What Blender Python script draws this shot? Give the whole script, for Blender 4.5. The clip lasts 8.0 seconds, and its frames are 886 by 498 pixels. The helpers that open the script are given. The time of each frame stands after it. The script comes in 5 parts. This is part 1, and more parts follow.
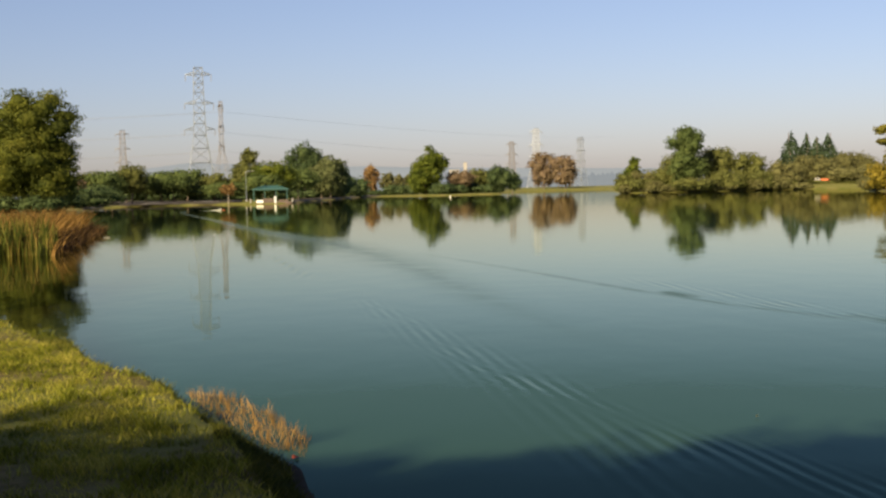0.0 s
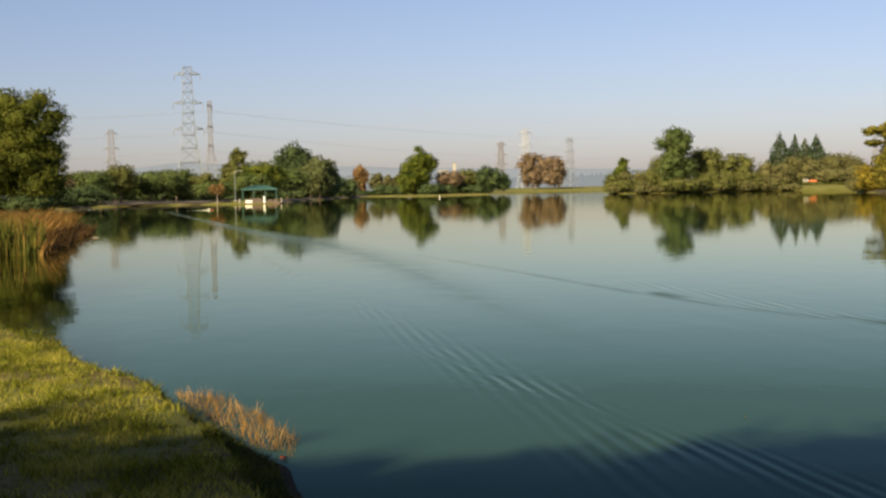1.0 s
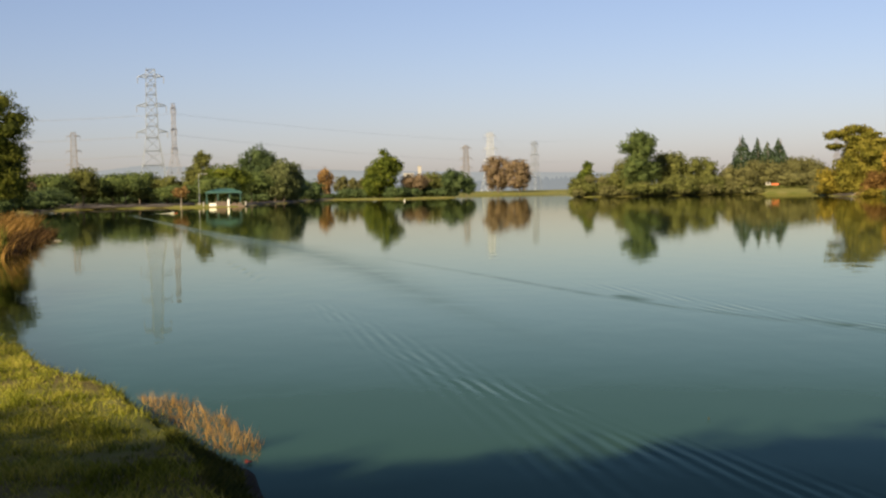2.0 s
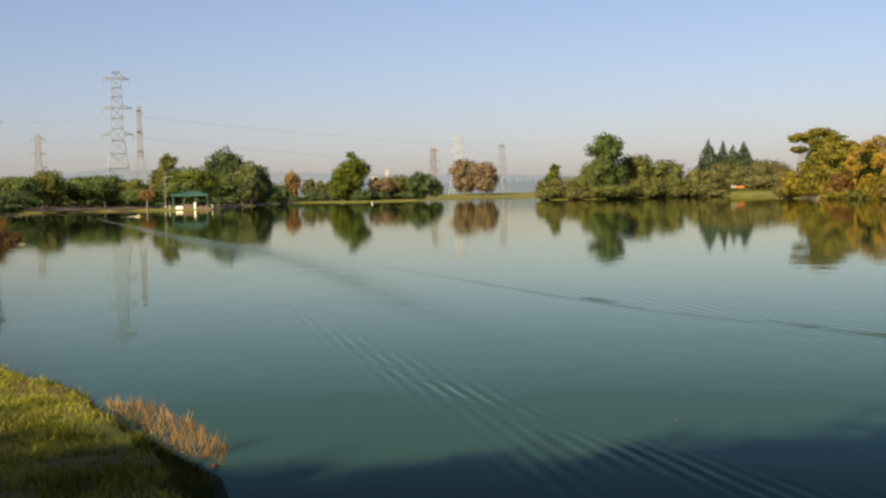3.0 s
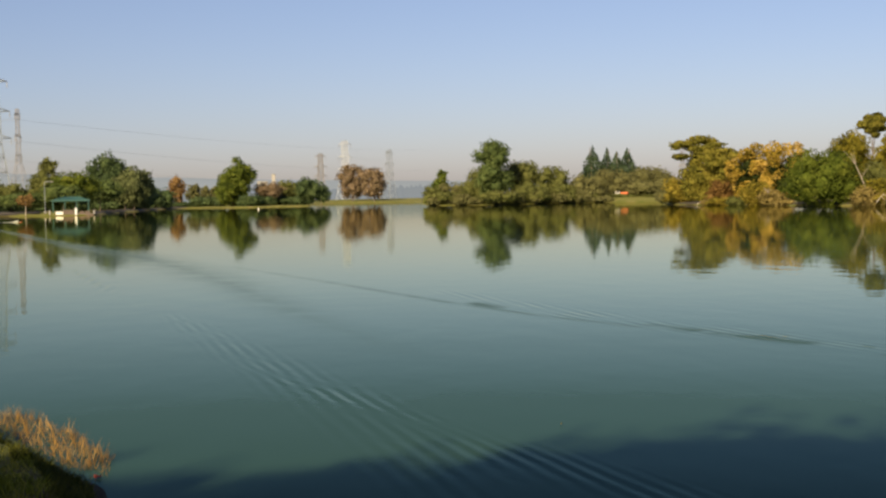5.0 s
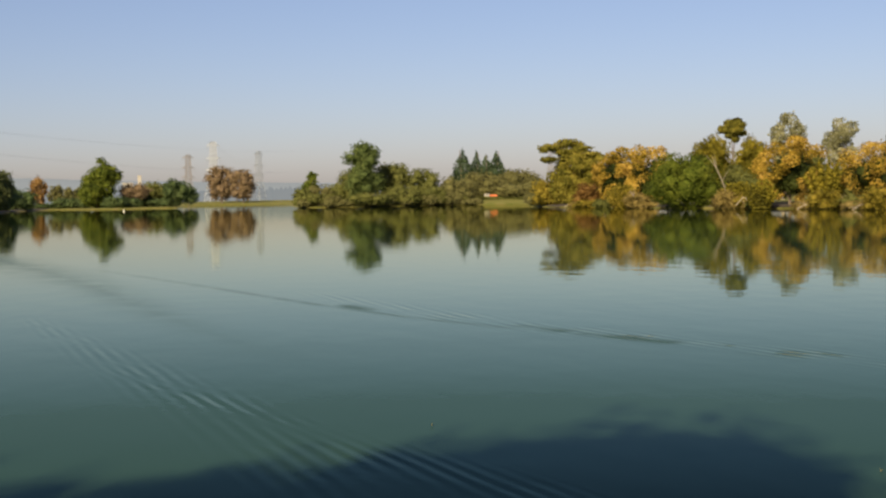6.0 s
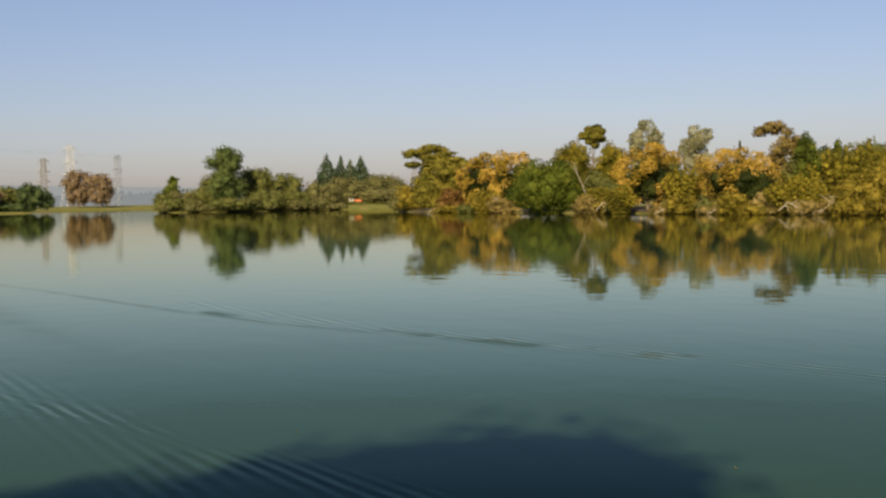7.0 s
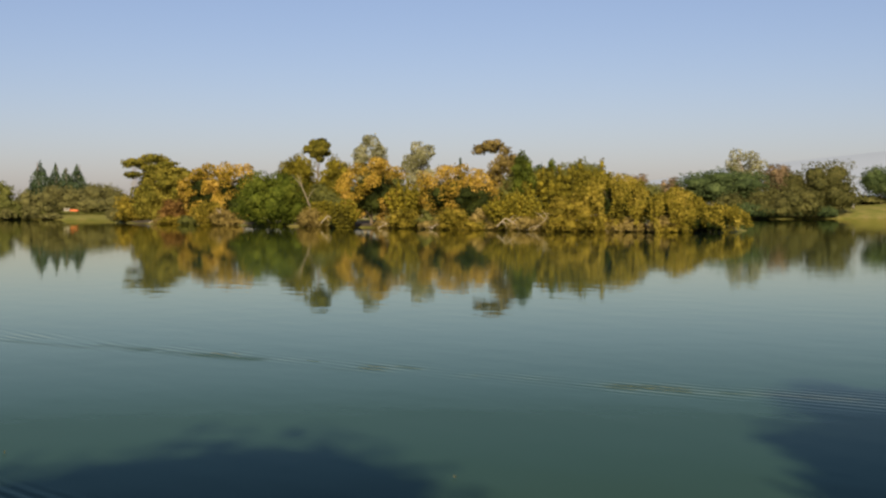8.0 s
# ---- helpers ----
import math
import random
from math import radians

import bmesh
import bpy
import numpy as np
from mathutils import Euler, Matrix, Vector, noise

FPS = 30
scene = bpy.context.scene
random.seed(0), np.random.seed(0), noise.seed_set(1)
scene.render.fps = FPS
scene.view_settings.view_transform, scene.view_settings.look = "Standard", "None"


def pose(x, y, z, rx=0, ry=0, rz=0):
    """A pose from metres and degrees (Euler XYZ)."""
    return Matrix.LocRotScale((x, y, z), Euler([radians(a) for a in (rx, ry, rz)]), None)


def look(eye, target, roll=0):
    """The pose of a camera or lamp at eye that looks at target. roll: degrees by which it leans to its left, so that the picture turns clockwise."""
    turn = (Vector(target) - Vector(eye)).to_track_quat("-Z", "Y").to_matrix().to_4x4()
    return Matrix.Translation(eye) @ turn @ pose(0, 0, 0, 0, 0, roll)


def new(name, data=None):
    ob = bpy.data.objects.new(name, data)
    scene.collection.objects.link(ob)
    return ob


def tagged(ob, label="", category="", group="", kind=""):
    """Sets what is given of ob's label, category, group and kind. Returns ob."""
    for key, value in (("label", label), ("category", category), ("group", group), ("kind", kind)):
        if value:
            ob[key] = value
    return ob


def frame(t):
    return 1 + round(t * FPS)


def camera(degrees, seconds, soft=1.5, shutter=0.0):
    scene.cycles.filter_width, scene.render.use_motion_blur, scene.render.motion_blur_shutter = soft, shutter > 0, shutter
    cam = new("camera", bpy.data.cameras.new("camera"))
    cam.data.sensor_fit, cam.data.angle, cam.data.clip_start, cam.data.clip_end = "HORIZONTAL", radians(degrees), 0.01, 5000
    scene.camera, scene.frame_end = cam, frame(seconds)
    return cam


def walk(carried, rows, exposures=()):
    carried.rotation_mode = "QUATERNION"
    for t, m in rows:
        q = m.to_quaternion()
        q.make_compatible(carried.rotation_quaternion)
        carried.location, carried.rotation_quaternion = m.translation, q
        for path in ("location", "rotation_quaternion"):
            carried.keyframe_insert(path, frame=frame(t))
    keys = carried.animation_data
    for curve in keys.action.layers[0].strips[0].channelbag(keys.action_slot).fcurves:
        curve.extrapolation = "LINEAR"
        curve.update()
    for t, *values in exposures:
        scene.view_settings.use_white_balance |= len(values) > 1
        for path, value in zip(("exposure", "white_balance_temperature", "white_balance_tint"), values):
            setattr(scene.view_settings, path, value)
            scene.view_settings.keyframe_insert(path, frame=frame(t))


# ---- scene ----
cam = camera(38.42, 8.0, soft=2.4)
EYE = 2.0
PATH = [(0.0, -0.227, -2.710, 1.4), (0.5, -0.348, -2.720, 1.372), (1.0, -0.712, -2.704, 1.278), (1.5, -1.483, -2.655, 1.238),
        (3.0, -3.75, -2.501, 1.276), (3.5, -4.468, -2.476, 1.267), (4.0, -5.339, -2.432, 1.224), (5.5, -11.468, -2.349, 1.149),
        (6.0, -14.641, -2.370, 1.063), (6.5, -17.868, -2.356, 0.988), (7.0, -20.74, -2.256, 1.03), (7.5, -25.342, -2.009, 0.805),
        (8.0, -33.104, -1.788, 0.159)]
walk(cam, [(t, pose(0, 0, EYE, 90 + pitch, roll, yaw)) for t, yaw, pitch, roll in PATH], exposures=[(0.0, 1.02), (4.0, 0.95), (8.0, 0.75)])

# ---- world and sun ----
SUN_EL, SUN_AZ = 27.0, 148.0          # azimuth in degrees to the left of the lake's axis
world = bpy.data.worlds.new("sky")
scene.world = world
world.use_nodes = True
wn = world.node_tree.nodes
sky = wn.new("ShaderNodeTexSky")
sky.sky_type = "NISHITA"
sky.sun_disc = False
sky.sun_elevation = radians(SUN_EL)
sky.sun_rotation = radians(-SUN_AZ)
sky.air_density, sky.dust_density, sky.ozone_density, sky.altitude = 1.0, 0.9, 3.0, 60
tint = wn.new("ShaderNodeMix")
tint.data_type, tint.blend_type = "RGBA", "MULTIPLY"
tint.inputs[0].default_value = 1.0
tint.inputs[7].default_value = (1.175, 1.0, 1.075, 1)
world.node_tree.links.new(sky.outputs[0], tint.inputs[6])
where = wn.new("ShaderNodeTexCoord")
upward = wn.new("ShaderNodeSeparateXYZ")
world.node_tree.links.new(where.outputs["Generated"], upward.inputs[0])
haze = wn.new("ShaderNodeValToRGB")
haze.color_ramp.elements[0].position, haze.color_ramp.elements[0].color = 0.0, (0.882, 0.912, 0.98, 1)
haze.color_ramp.elements[1].position, haze.color_ramp.elements[1].color = 0.16, (1, 1, 1, 1)
world.node_tree.links.new(upward.outputs[2], haze.inputs[0])
veil = wn.new("ShaderNodeMix")
veil.data_type, veil.blend_type = "RGBA", "MULTIPLY"
veil.inputs[0].default_value = 1.0
world.node_tree.links.new(tint.outputs[2], veil.inputs[6])
world.node_tree.links.new(haze.outputs[0], veil.inputs[7])
world.node_tree.links.new(veil.outputs[2], wn["Background"].inputs[0])
wn["Background"].inputs[1].default_value = 0.052
sun_data = bpy.data.lights.new("sun", "SUN")
sun_data.energy, sun_data.angle, sun_data.color = 5.0, radians(0.6), (1.0, 0.81, 0.53)
sun = new("sun", sun_data)
sa, se = radians(SUN_AZ), radians(SUN_EL)
SUN_DIR = Vector((-math.sin(sa) * math.cos(se), math.cos(sa) * math.cos(se), math.sin(se)))
sun.matrix_world = look(SUN_DIR * 50, (0, 0, 0))

# ---- materials ----


def material(name, rough=0.8, metal=0.0):
    m = bpy.data.materials.new(name)
    m.use_nodes = True
    b = m.node_tree.nodes["Principled BSDF"]
    b.inputs["Roughness"].default_value = rough
    b.inputs["Metallic"].default_value = metal
    return m, m.node_tree.nodes, m.node_tree.links, b


def noise_node(n, l, scale, detail=3.0, stretch=None):
    g = n.new("ShaderNodeNewGeometry")
    t = n.new("ShaderNodeTexNoise")
    t.inputs["Scale"].default_value = scale
    t.inputs["Detail"].default_value = detail
    if stretch:
        mp = n.new("ShaderNodeMapping")
        mp.inputs["Scale"].default_value = stretch
        l.new(g.outputs["Position"], mp.inputs["Vector"])
        l.new(mp.outputs[0], t.inputs["Vector"])
    else:
        l.new(g.outputs["Position"], t.inputs["Vector"])
    return t


def ramp_node(n, l, source, stops):
    r = n.new("ShaderNodeValToRGB")
    e = r.color_ramp.elements
    while len(e) < len(stops):
        e.new(0.5)
    for k, (p, c) in zip(e, stops):
        k.position, k.color = p, (*c, 1)
    l.new(source, r.inputs[0])
    return r


def mix_node(n, l, a, b, fac, mode="MIX"):
    m = n.new("ShaderNodeMix")
    m.data_type, m.blend_type = "RGBA", mode
    for value, socket in ((fac, m.inputs[0]), (a, m.inputs[6]), (b, m.inputs[7])):
        if isinstance(value, (int, float)):
            socket.default_value = value
        elif isinstance(value, tuple):
            socket.default_value = (*value, 1)
        else:
            l.new(value, socket)
    return m.outputs[2]


LEAF_TONE = 1.0


def leaf_material(name, low, mid, high, big=0.35, through_light=0.3):
    """Leaves: three tones mixed by clump and by single leaf, a little light passing through."""
    m, n, l, b = material(name, 0.65)
    b.inputs["Specular IOR Level"].default_value = 0.08
    clump = noise_node(n, l, big, 2.0)
    spray = noise_node(n, l, big * 4.5, 2.0)
    g = n.new("ShaderNodeNewGeometry")
    tone = None
    for source, share in ((clump.outputs[0], 0.7), (spray.outputs[0], 0.3), (g.outputs["Random Per Island"], 0.2)):
        k = n.new("ShaderNodeMath")
        k.operation = "MULTIPLY_ADD"
        l.new(source, k.inputs[0])
        k.inputs[1].default_value = share
        if tone is None:
            k.inputs[2].default_value = 0.0
        else:
            l.new(tone, k.inputs[2])
        tone = k.outputs[0]
    r = ramp_node(n, l, tone, [(0.42, low), (0.6, mid), (0.79, high)])
    c = mix_node(n, l, r.outputs[0], (LEAF_TONE, LEAF_TONE, LEAF_TONE * 0.85), 1.0, "MULTIPLY")
    l.new(c, b.inputs["Base Color"])
    t = n.new("ShaderNodeBsdfTranslucent")
    l.new(c, t.inputs[0])
    mx = n.new("ShaderNodeMixShader")
    mx.inputs[0].default_value = through_light
    l.new(b.outputs[0], mx.inputs[1])
    l.new(t.outputs[0], mx.inputs[2])
    l.new(mx.outputs[0], n["Material Output"].inputs[0])
    return m


def plain(name, a, b2, scale=3.0, rough=0.8, metal=0.0, bump=0.0):
    m, n, l, b = material(name, rough, metal)
    t = noise_node(n, l, scale, 5.0)
    u = noise_node(n, l, scale * 9, 3.0)
    c = mix_node(n, l, a, b2, t.outputs[0])
    c = mix_node(n, l, c, tuple(x * 0.8 for x in b2), u.outputs[0])
    l.new(c, b.inputs["Base Color"])
    if bump:
        k = n.new("ShaderNodeBump")
        k.inputs["Distance"].default_value = bump
        l.new(u.outputs[0], k.inputs["Height"])
        l.new(k.outputs[0], b.inputs["Normal"])
    return m


LEAF = {
    "dark": leaf_material("leaf_dark_green", (0.03, 0.047, 0.022), (0.06, 0.088, 0.038), (0.104, 0.137, 0.058)),
    "mid": leaf_material("leaf_mid_green", (0.036, 0.05, 0.01), (0.08, 0.105, 0.016), (0.145, 0.165, 0.028)),
    "bright": leaf_material("leaf_bright_green", (0.036, 0.05, 0.008), (0.076, 0.1, 0.014), (0.132, 0.148, 0.024)),
    "olive": leaf_material("leaf_olive", (0.0572, 0.0528, 0.0088), (0.1375, 0.121, 0.0154), (0.242, 0.198, 0.0264)),
    "pepper": leaf_material("leaf_yellow_green", (0.03, 0.04, 0.008), (0.075, 0.088, 0.015), (0.14, 0.142, 0.025)),
    "willow": leaf_material("leaf_willow", (0.07, 0.083, 0.037), (0.106, 0.124, 0.055), (0.15, 0.166, 0.078)),
    "pine": leaf_material("leaf_pine", (0.06, 0.06, 0.012), (0.15, 0.138, 0.024), (0.27, 0.228, 0.046)),
    "moss": leaf_material("leaf_moss_green", (0.066, 0.072, 0.024), (0.104, 0.112, 0.035), (0.147, 0.153, 0.05)),
    "deep": leaf_material("leaf_deep_green", (0.042, 0.06, 0.022), (0.08, 0.11, 0.038), (0.13, 0.16, 0.056)),
    "russet": leaf_material("leaf_russet", (0.07, 0.037, 0.013), (0.14, 0.078, 0.026), (0.21, 0.13, 0.045)),
    # inner leaves darkened in colour to carry the shade of crown hollows
    "inner": leaf_material("leaf_inner_shade", (0.012, 0.018, 0.005), (0.026, 0.036, 0.009), (0.05, 0.06, 0.014)),
    "drab": leaf_material("leaf_drab_green", (0.04, 0.042, 0.016), (0.078, 0.08, 0.029), (0.135, 0.128, 0.05)),
    "golden": leaf_material("leaf_golden", (0.10, 0.08, 0.010), (0.335, 0.225, 0.035), (0.56, 0.385, 0.11)),
    "yellow": leaf_material("leaf_yellow", (0.068, 0.06, 0.009), (0.175, 0.14, 0.021), (0.33, 0.25, 0.048)),
    "vine": leaf_material("leaf_creeper", (0.07, 0.064, 0.01), (0.195, 0.162, 0.022), (0.37, 0.29, 0.06), 0.5),
    "tan": leaf_material("leaf_tan", (0.09, 0.07, 0.024), (0.2, 0.152, 0.056), (0.34, 0.265, 0.115)),
    "rust": leaf_material("leaf_rust", (0.12, 0.072, 0.03), (0.23, 0.138, 0.058), (0.33, 0.215, 0.098)),
    "brown": leaf_material("leaf_brown_red", (0.10, 0.073, 0.048), (0.175, 0.128, 0.085), (0.26, 0.19, 0.135)),
    "grey": leaf_material("leaf_grey_green", (0.076, 0.073, 0.031), (0.12, 0.117, 0.049), (0.17, 0.162, 0.073)),
    "pale": leaf_material("leaf_pale_grey", (0.125, 0.125, 0.06875), (0.2125, 0.2125, 0.125), (0.325, 0.3125, 0.2125)),
    "fir": leaf_material("leaf_fir", (0.026, 0.042, 0.024), (0.048, 0.074, 0.042), (0.08, 0.11, 0.062)),
}
BARK = plain("bark_brown", (0.09, 0.065, 0.045), (0.16, 0.125, 0.09), 2.0, 0.9, bump=0.03)
BARK_PALE = plain("bark_pale", (0.26, 0.22, 0.17), (0.38, 0.33, 0.26), 2.0, 0.85, bump=0.02)
RED_LEAF = plain("red_leaf", (0.30, 0.05, 0.03), (0.42, 0.09, 0.04), 20.0, 0.6)
BARK_GREY = plain("bark_grey", (0.17, 0.14, 0.11), (0.26, 0.22, 0.17), 2.0, 0.9, bump=0.02)
STEEL = plain("galvanised_steel", (0.22, 0.25, 0.28), (0.31, 0.34, 0.37), 0.6, 0.45, 0.3)
RUSTED = plain("weathered_steel", (0.20, 0.185, 0.175), (0.26, 0.24, 0.225), 0.6, 0.6, 0.1)
CABLE = plain("cable_grey", (0.20, 0.205, 0.21), (0.25, 0.255, 0.26), 0.5, 0.6)
PALE_STEEL = plain("pale_painted_steel", (0.44, 0.46, 0.47), (0.52, 0.54, 0.55), 0.6, 0.5)
GREEN_METAL = plain("green_sheet_metal", (0.028, 0.085, 0.066), (0.04, 0.105, 0.082), 1.5, 0.45)
CONCRETE = plain("concrete", (0.26, 0.25, 0.22), (0.36, 0.34, 0.30), 1.2, 0.85, bump=0.01)
WHITE = plain("white_paint", (0.62, 0.61, 0.58), (0.70, 0.69, 0.66), 1.5, 0.5)
BROWN_BOARD = plain("brown_boards", (0.085, 0.06, 0.045), (0.13, 0.095, 0.07), 1.5, 0.8)
ORANGE = plain("orange_paint", (0.55, 0.11, 0.025), (0.62, 0.15, 0.035), 1.0, 0.5)
RUBBER = plain("black_rubber", (0.02, 0.02, 0.02), (0.035, 0.035, 0.035), 3.0, 0.8)
GLASS_DARK = plain("dark_glass", (0.02, 0.025, 0.03), (0.03, 0.035, 0.04), 1.0, 0.1)


def ground_material():
    m, n, l, b = material("grass_ground", 0.95)
    b.inputs["Specular IOR Level"].default_value = 0.1
    wide = noise_node(n, l, 0.5, 4.0)
    fine = noise_node(n, l, 9.0, 6.0)
    base = ramp_node(n, l, wide.outputs[0], [(0.32, (0.13, 0.16, 0.026)), (0.5, (0.20, 0.205, 0.05)), (0.66, (0.26, 0.235, 0.08)), (0.8, (0.19, 0.145, 0.06))])
    fade = n.new("ShaderNodeMath")
    fade.operation = "MULTIPLY"
    fade.inputs[1].default_value = 0.7
    l.new(fine.outputs[0], fade.inputs[0])
    c = mix_node(n, l, base.outputs[0], (0.07, 0.055, 0.02), fade.outputs[0])
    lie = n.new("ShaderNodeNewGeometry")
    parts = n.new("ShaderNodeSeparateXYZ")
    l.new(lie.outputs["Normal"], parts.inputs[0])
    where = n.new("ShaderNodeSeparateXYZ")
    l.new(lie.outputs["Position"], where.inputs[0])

    def ranged(source, lo, hi):
        k = n.new("ShaderNodeMapRange")
        k.inputs["From Min"].default_value, k.inputs["From Max"].default_value = lo, hi
        l.new(source, k.inputs["Value"])
        return k.outputs[0]

    def both(p, q):
        k = n.new("ShaderNodeMath")
        k.operation = "MULTIPLY"
        l.new(p, k.inputs[0])
        l.new(q, k.inputs[1])
        return k.outputs[0]

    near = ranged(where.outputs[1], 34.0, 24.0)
    # steep near bank: bare soil, coloured darker to deepen the bank's shade
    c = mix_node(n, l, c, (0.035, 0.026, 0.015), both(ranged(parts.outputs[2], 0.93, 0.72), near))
    soil = ramp_node(n, l, fine.outputs[0], [(0.3, (0.028, 0.02, 0.010)), (0.5, (0.075, 0.055, 0.024)), (0.7, (0.15, 0.115, 0.045))])
    patchy = ramp_node(n, l, wide.outputs[0], [(0.40, (0.15, 0.15, 0.15)), (0.62, (1.0, 1.0, 1.0))])
    c = mix_node(n, l, c, soil.outputs[0], both(near, patchy.outputs[0]))
    # low near ledge at the water, coloured dark for the same shade
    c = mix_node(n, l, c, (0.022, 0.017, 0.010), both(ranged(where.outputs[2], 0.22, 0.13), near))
    l.new(c, b.inputs["Base Color"])
    k = n.new("ShaderNodeBump")
    k.inputs["Distance"].default_value = 0.02
    l.new(fine.outputs[0], k.inputs["Height"])
    l.new(k.outputs[0], b.inputs["Normal"])
    return m


def water_material():
    """Murky green body under a glossy skin whose gloss follows Fresnel; trains of ripples as relief."""
    m, n, l, b = material("lake_water", 0.9)
    n.remove(b)
    geo = n.new("ShaderNodeNewGeometry")

    def math_node(op, a, b2=None, c=None):
        k = n.new("ShaderNodeMath")
        k.operation = op
        for i, value in enumerate((a, b2, c)):
            if value is None:
                continue
            if isinstance(value, (int, float)):
                k.inputs[i].default_value = value
            else:
                l.new(value, k.inputs[i])
        return k.outputs[0]

    sep = n.new("ShaderNodeSeparateXYZ")
    l.new(geo.outputs["Position"], sep.inputs[0])
    px, py = sep.outputs[0], sep.outputs[1]
    wob = noise_node(n, l, 0.8, 2.0)
    patch = noise_node(n, l, 0.9, 3.0)

    def train(p, q, width0, width1, wave, amp, skew=0.0, fade=0.15):
        """Ripples along the line from p to q; width and height grow along it; skew turns the crests against the line."""
        d = Vector((q[0] - p[0], q[1] - p[1]))
        length = d.length
        d.normalize()
        u = math_node("ADD", math_node("MULTIPLY", math_node("SUBTRACT", px, p[0]), d.x / length), math_node("MULTIPLY", math_node("SUBTRACT", py, p[1]), d.y / length))
        v = math_node("ADD", math_node("MULTIPLY", math_node("SUBTRACT", px, p[0]), -d.y), math_node("MULTIPLY", math_node("SUBTRACT", py, p[1]), d.x))
        w = math_node("MULTIPLY_ADD", u, width1 - width0, width0)
        across = math_node("SUBTRACT", 1.0, math_node("ABSOLUTE", math_node("DIVIDE", v, w)))
        across.node.use_clamp = True
        rise = math_node("DIVIDE", u, fade)
        rise.node.use_clamp = True
        fall = math_node("DIVIDE", math_node("SUBTRACT", 1.0, u), fade)
        fall.node.use_clamp = True
        mask = math_node("MULTIPLY", math_node("MULTIPLY", rise, fall), across)
        broken = math_node("MULTIPLY_ADD", patch.outputs[0], 4.0, -1.3)
        broken.node.use_clamp = True
        mask = math_node("MULTIPLY", mask, broken)
        turn = radians(skew)
        kx, ky = -d.y * math.cos(turn) + d.x * math.sin(turn), d.x * math.cos(turn) + d.y * math.sin(turn)
        phase = math_node("MULTIPLY_ADD", wob.outputs[0], 2.2, math_node("MULTIPLY", math_node("ADD", math_node("MULTIPLY", px, kx), math_node("MULTIPLY", py, ky)), 2 * math.pi / wave))
        return math_node("MULTIPLY", math_node("MULTIPLY", math_node("SINE", phase), mask), amp)

    def streak(p, q, width0, width1, force0, force1):
        """A strip of ruffled water from p to q, strongest along its middle."""
        dx, dy = q[0] - p[0], q[1] - p[1]
        size = dx * dx + dy * dy
        rx, ry = math_node("SUBTRACT", px, p[0]), math_node("SUBTRACT", py, p[1])
        u = math_node("ADD", math_node("MULTIPLY", rx, dx / size), math_node("MULTIPLY", ry, dy / size))
        u.node.use_clamp = True
        ex, ey = math_node("MULTIPLY_ADD", u, -dx, rx), math_node("MULTIPLY_ADD", u, -dy, ry)
        away = math_node("SQRT", math_node("MULTIPLY_ADD", ex, ex, math_node("MULTIPLY", ey, ey)))
        near = math_node("SUBTRACT", 1.0, math_node("DIVIDE", away, math_node("MULTIPLY_ADD", u, width1 - width0, width0)))
        near.node.use_clamp = True
        return math_node("MULTIPLY", near, math_node("MULTIPLY_ADD", u, force1 - force0, force0))

    ruffle = None
    for line in RUFFLED:
        for (xa, ya, wa, fa), (xb, yb, wb, fb) in zip(line, line[1:]):
            k = streak((xa, ya), (xb, yb), wa, wb, fa, fb)
            ruffle = k if ruffle is None else math_node("MAXIMUM", ruffle, k)
    shallow = None
    for (xa, ya, wa, fa), (xb, yb, wb, fb) in zip(SHALLOWS, SHALLOWS[1:]):
        k = streak((xa, ya), (xb, yb), wa, wb, fa, fb)
        shallow = k if shallow is None else math_node("MAXIMUM", shallow, k)
    shallow = math_node("MULTIPLY", shallow, 1.0)
    shallow.node.use_clamp = True
    spread = noise_node(n, l, 1.1, 4.0)
    uneven = math_node("MULTIPLY_ADD", spread.outputs[0], 2.4, -0.2)
    uneven.node.use_clamp = True
    ruffle = math_node("MULTIPLY", ruffle, uneven)
    ruffle.node.use_clamp = True

    height = None
    for row in TRAINS:
        h = train(*row)
        height = h if height is None else math_node("ADD", height, h)
    calm = noise_node(n, l, 1.3, 2.0, (1.0, 0.55, 1.0))
    fine = noise_node(n, l, 6.0, 2.0, (1.0, 0.6, 1.0))
    gust = noise_node(n, l, 0.03, 2.0)
    height = math_node("MULTIPLY_ADD", calm.outputs[0], 0.0036, height)
    height = math_node("MULTIPLY_ADD", math_node("MULTIPLY", fine.outputs[0], gust.outputs[0]), 0.0014, height)
    bump = n.new("ShaderNodeBump")
    bump.inputs["Distance"].default_value = 1.0
    l.new(height, bump.inputs["Height"])
    body = n.new("ShaderNodeBsdfDiffuse")
    murk = noise_node(n, l, 0.15, 3.0)
    open_water = mix_node(n, l, WATER_BODY[0], WATER_BODY[1], murk.outputs[0])
    l.new(mix_node(n, l, open_water, (0.017, 0.016, 0.004), shallow), body.inputs[0])
    gloss = n.new("ShaderNodeBsdfGlossy")
    l.new(math_node("MULTIPLY_ADD", ruffle, 0.11, 0.02), gloss.inputs["Roughness"])
    facing = n.new("ShaderNodeLayerWeight")
    facing.inputs["Blend"].default_value = 0.5
    l.new(bump.outputs[0], gloss.inputs["Normal"])
    l.new(bump.outputs[0], facing.inputs["Normal"])
    l.new(ramp_node(n, l, facing.outputs["Facing"], WATER_GLOSS).outputs[0], gloss.inputs["Color"])
    fres = ramp_node(n, l, facing.outputs["Facing"], [(p, (q, q, q)) for p, q in WATER_SHEEN])
    mx = n.new("ShaderNodeMixShader")
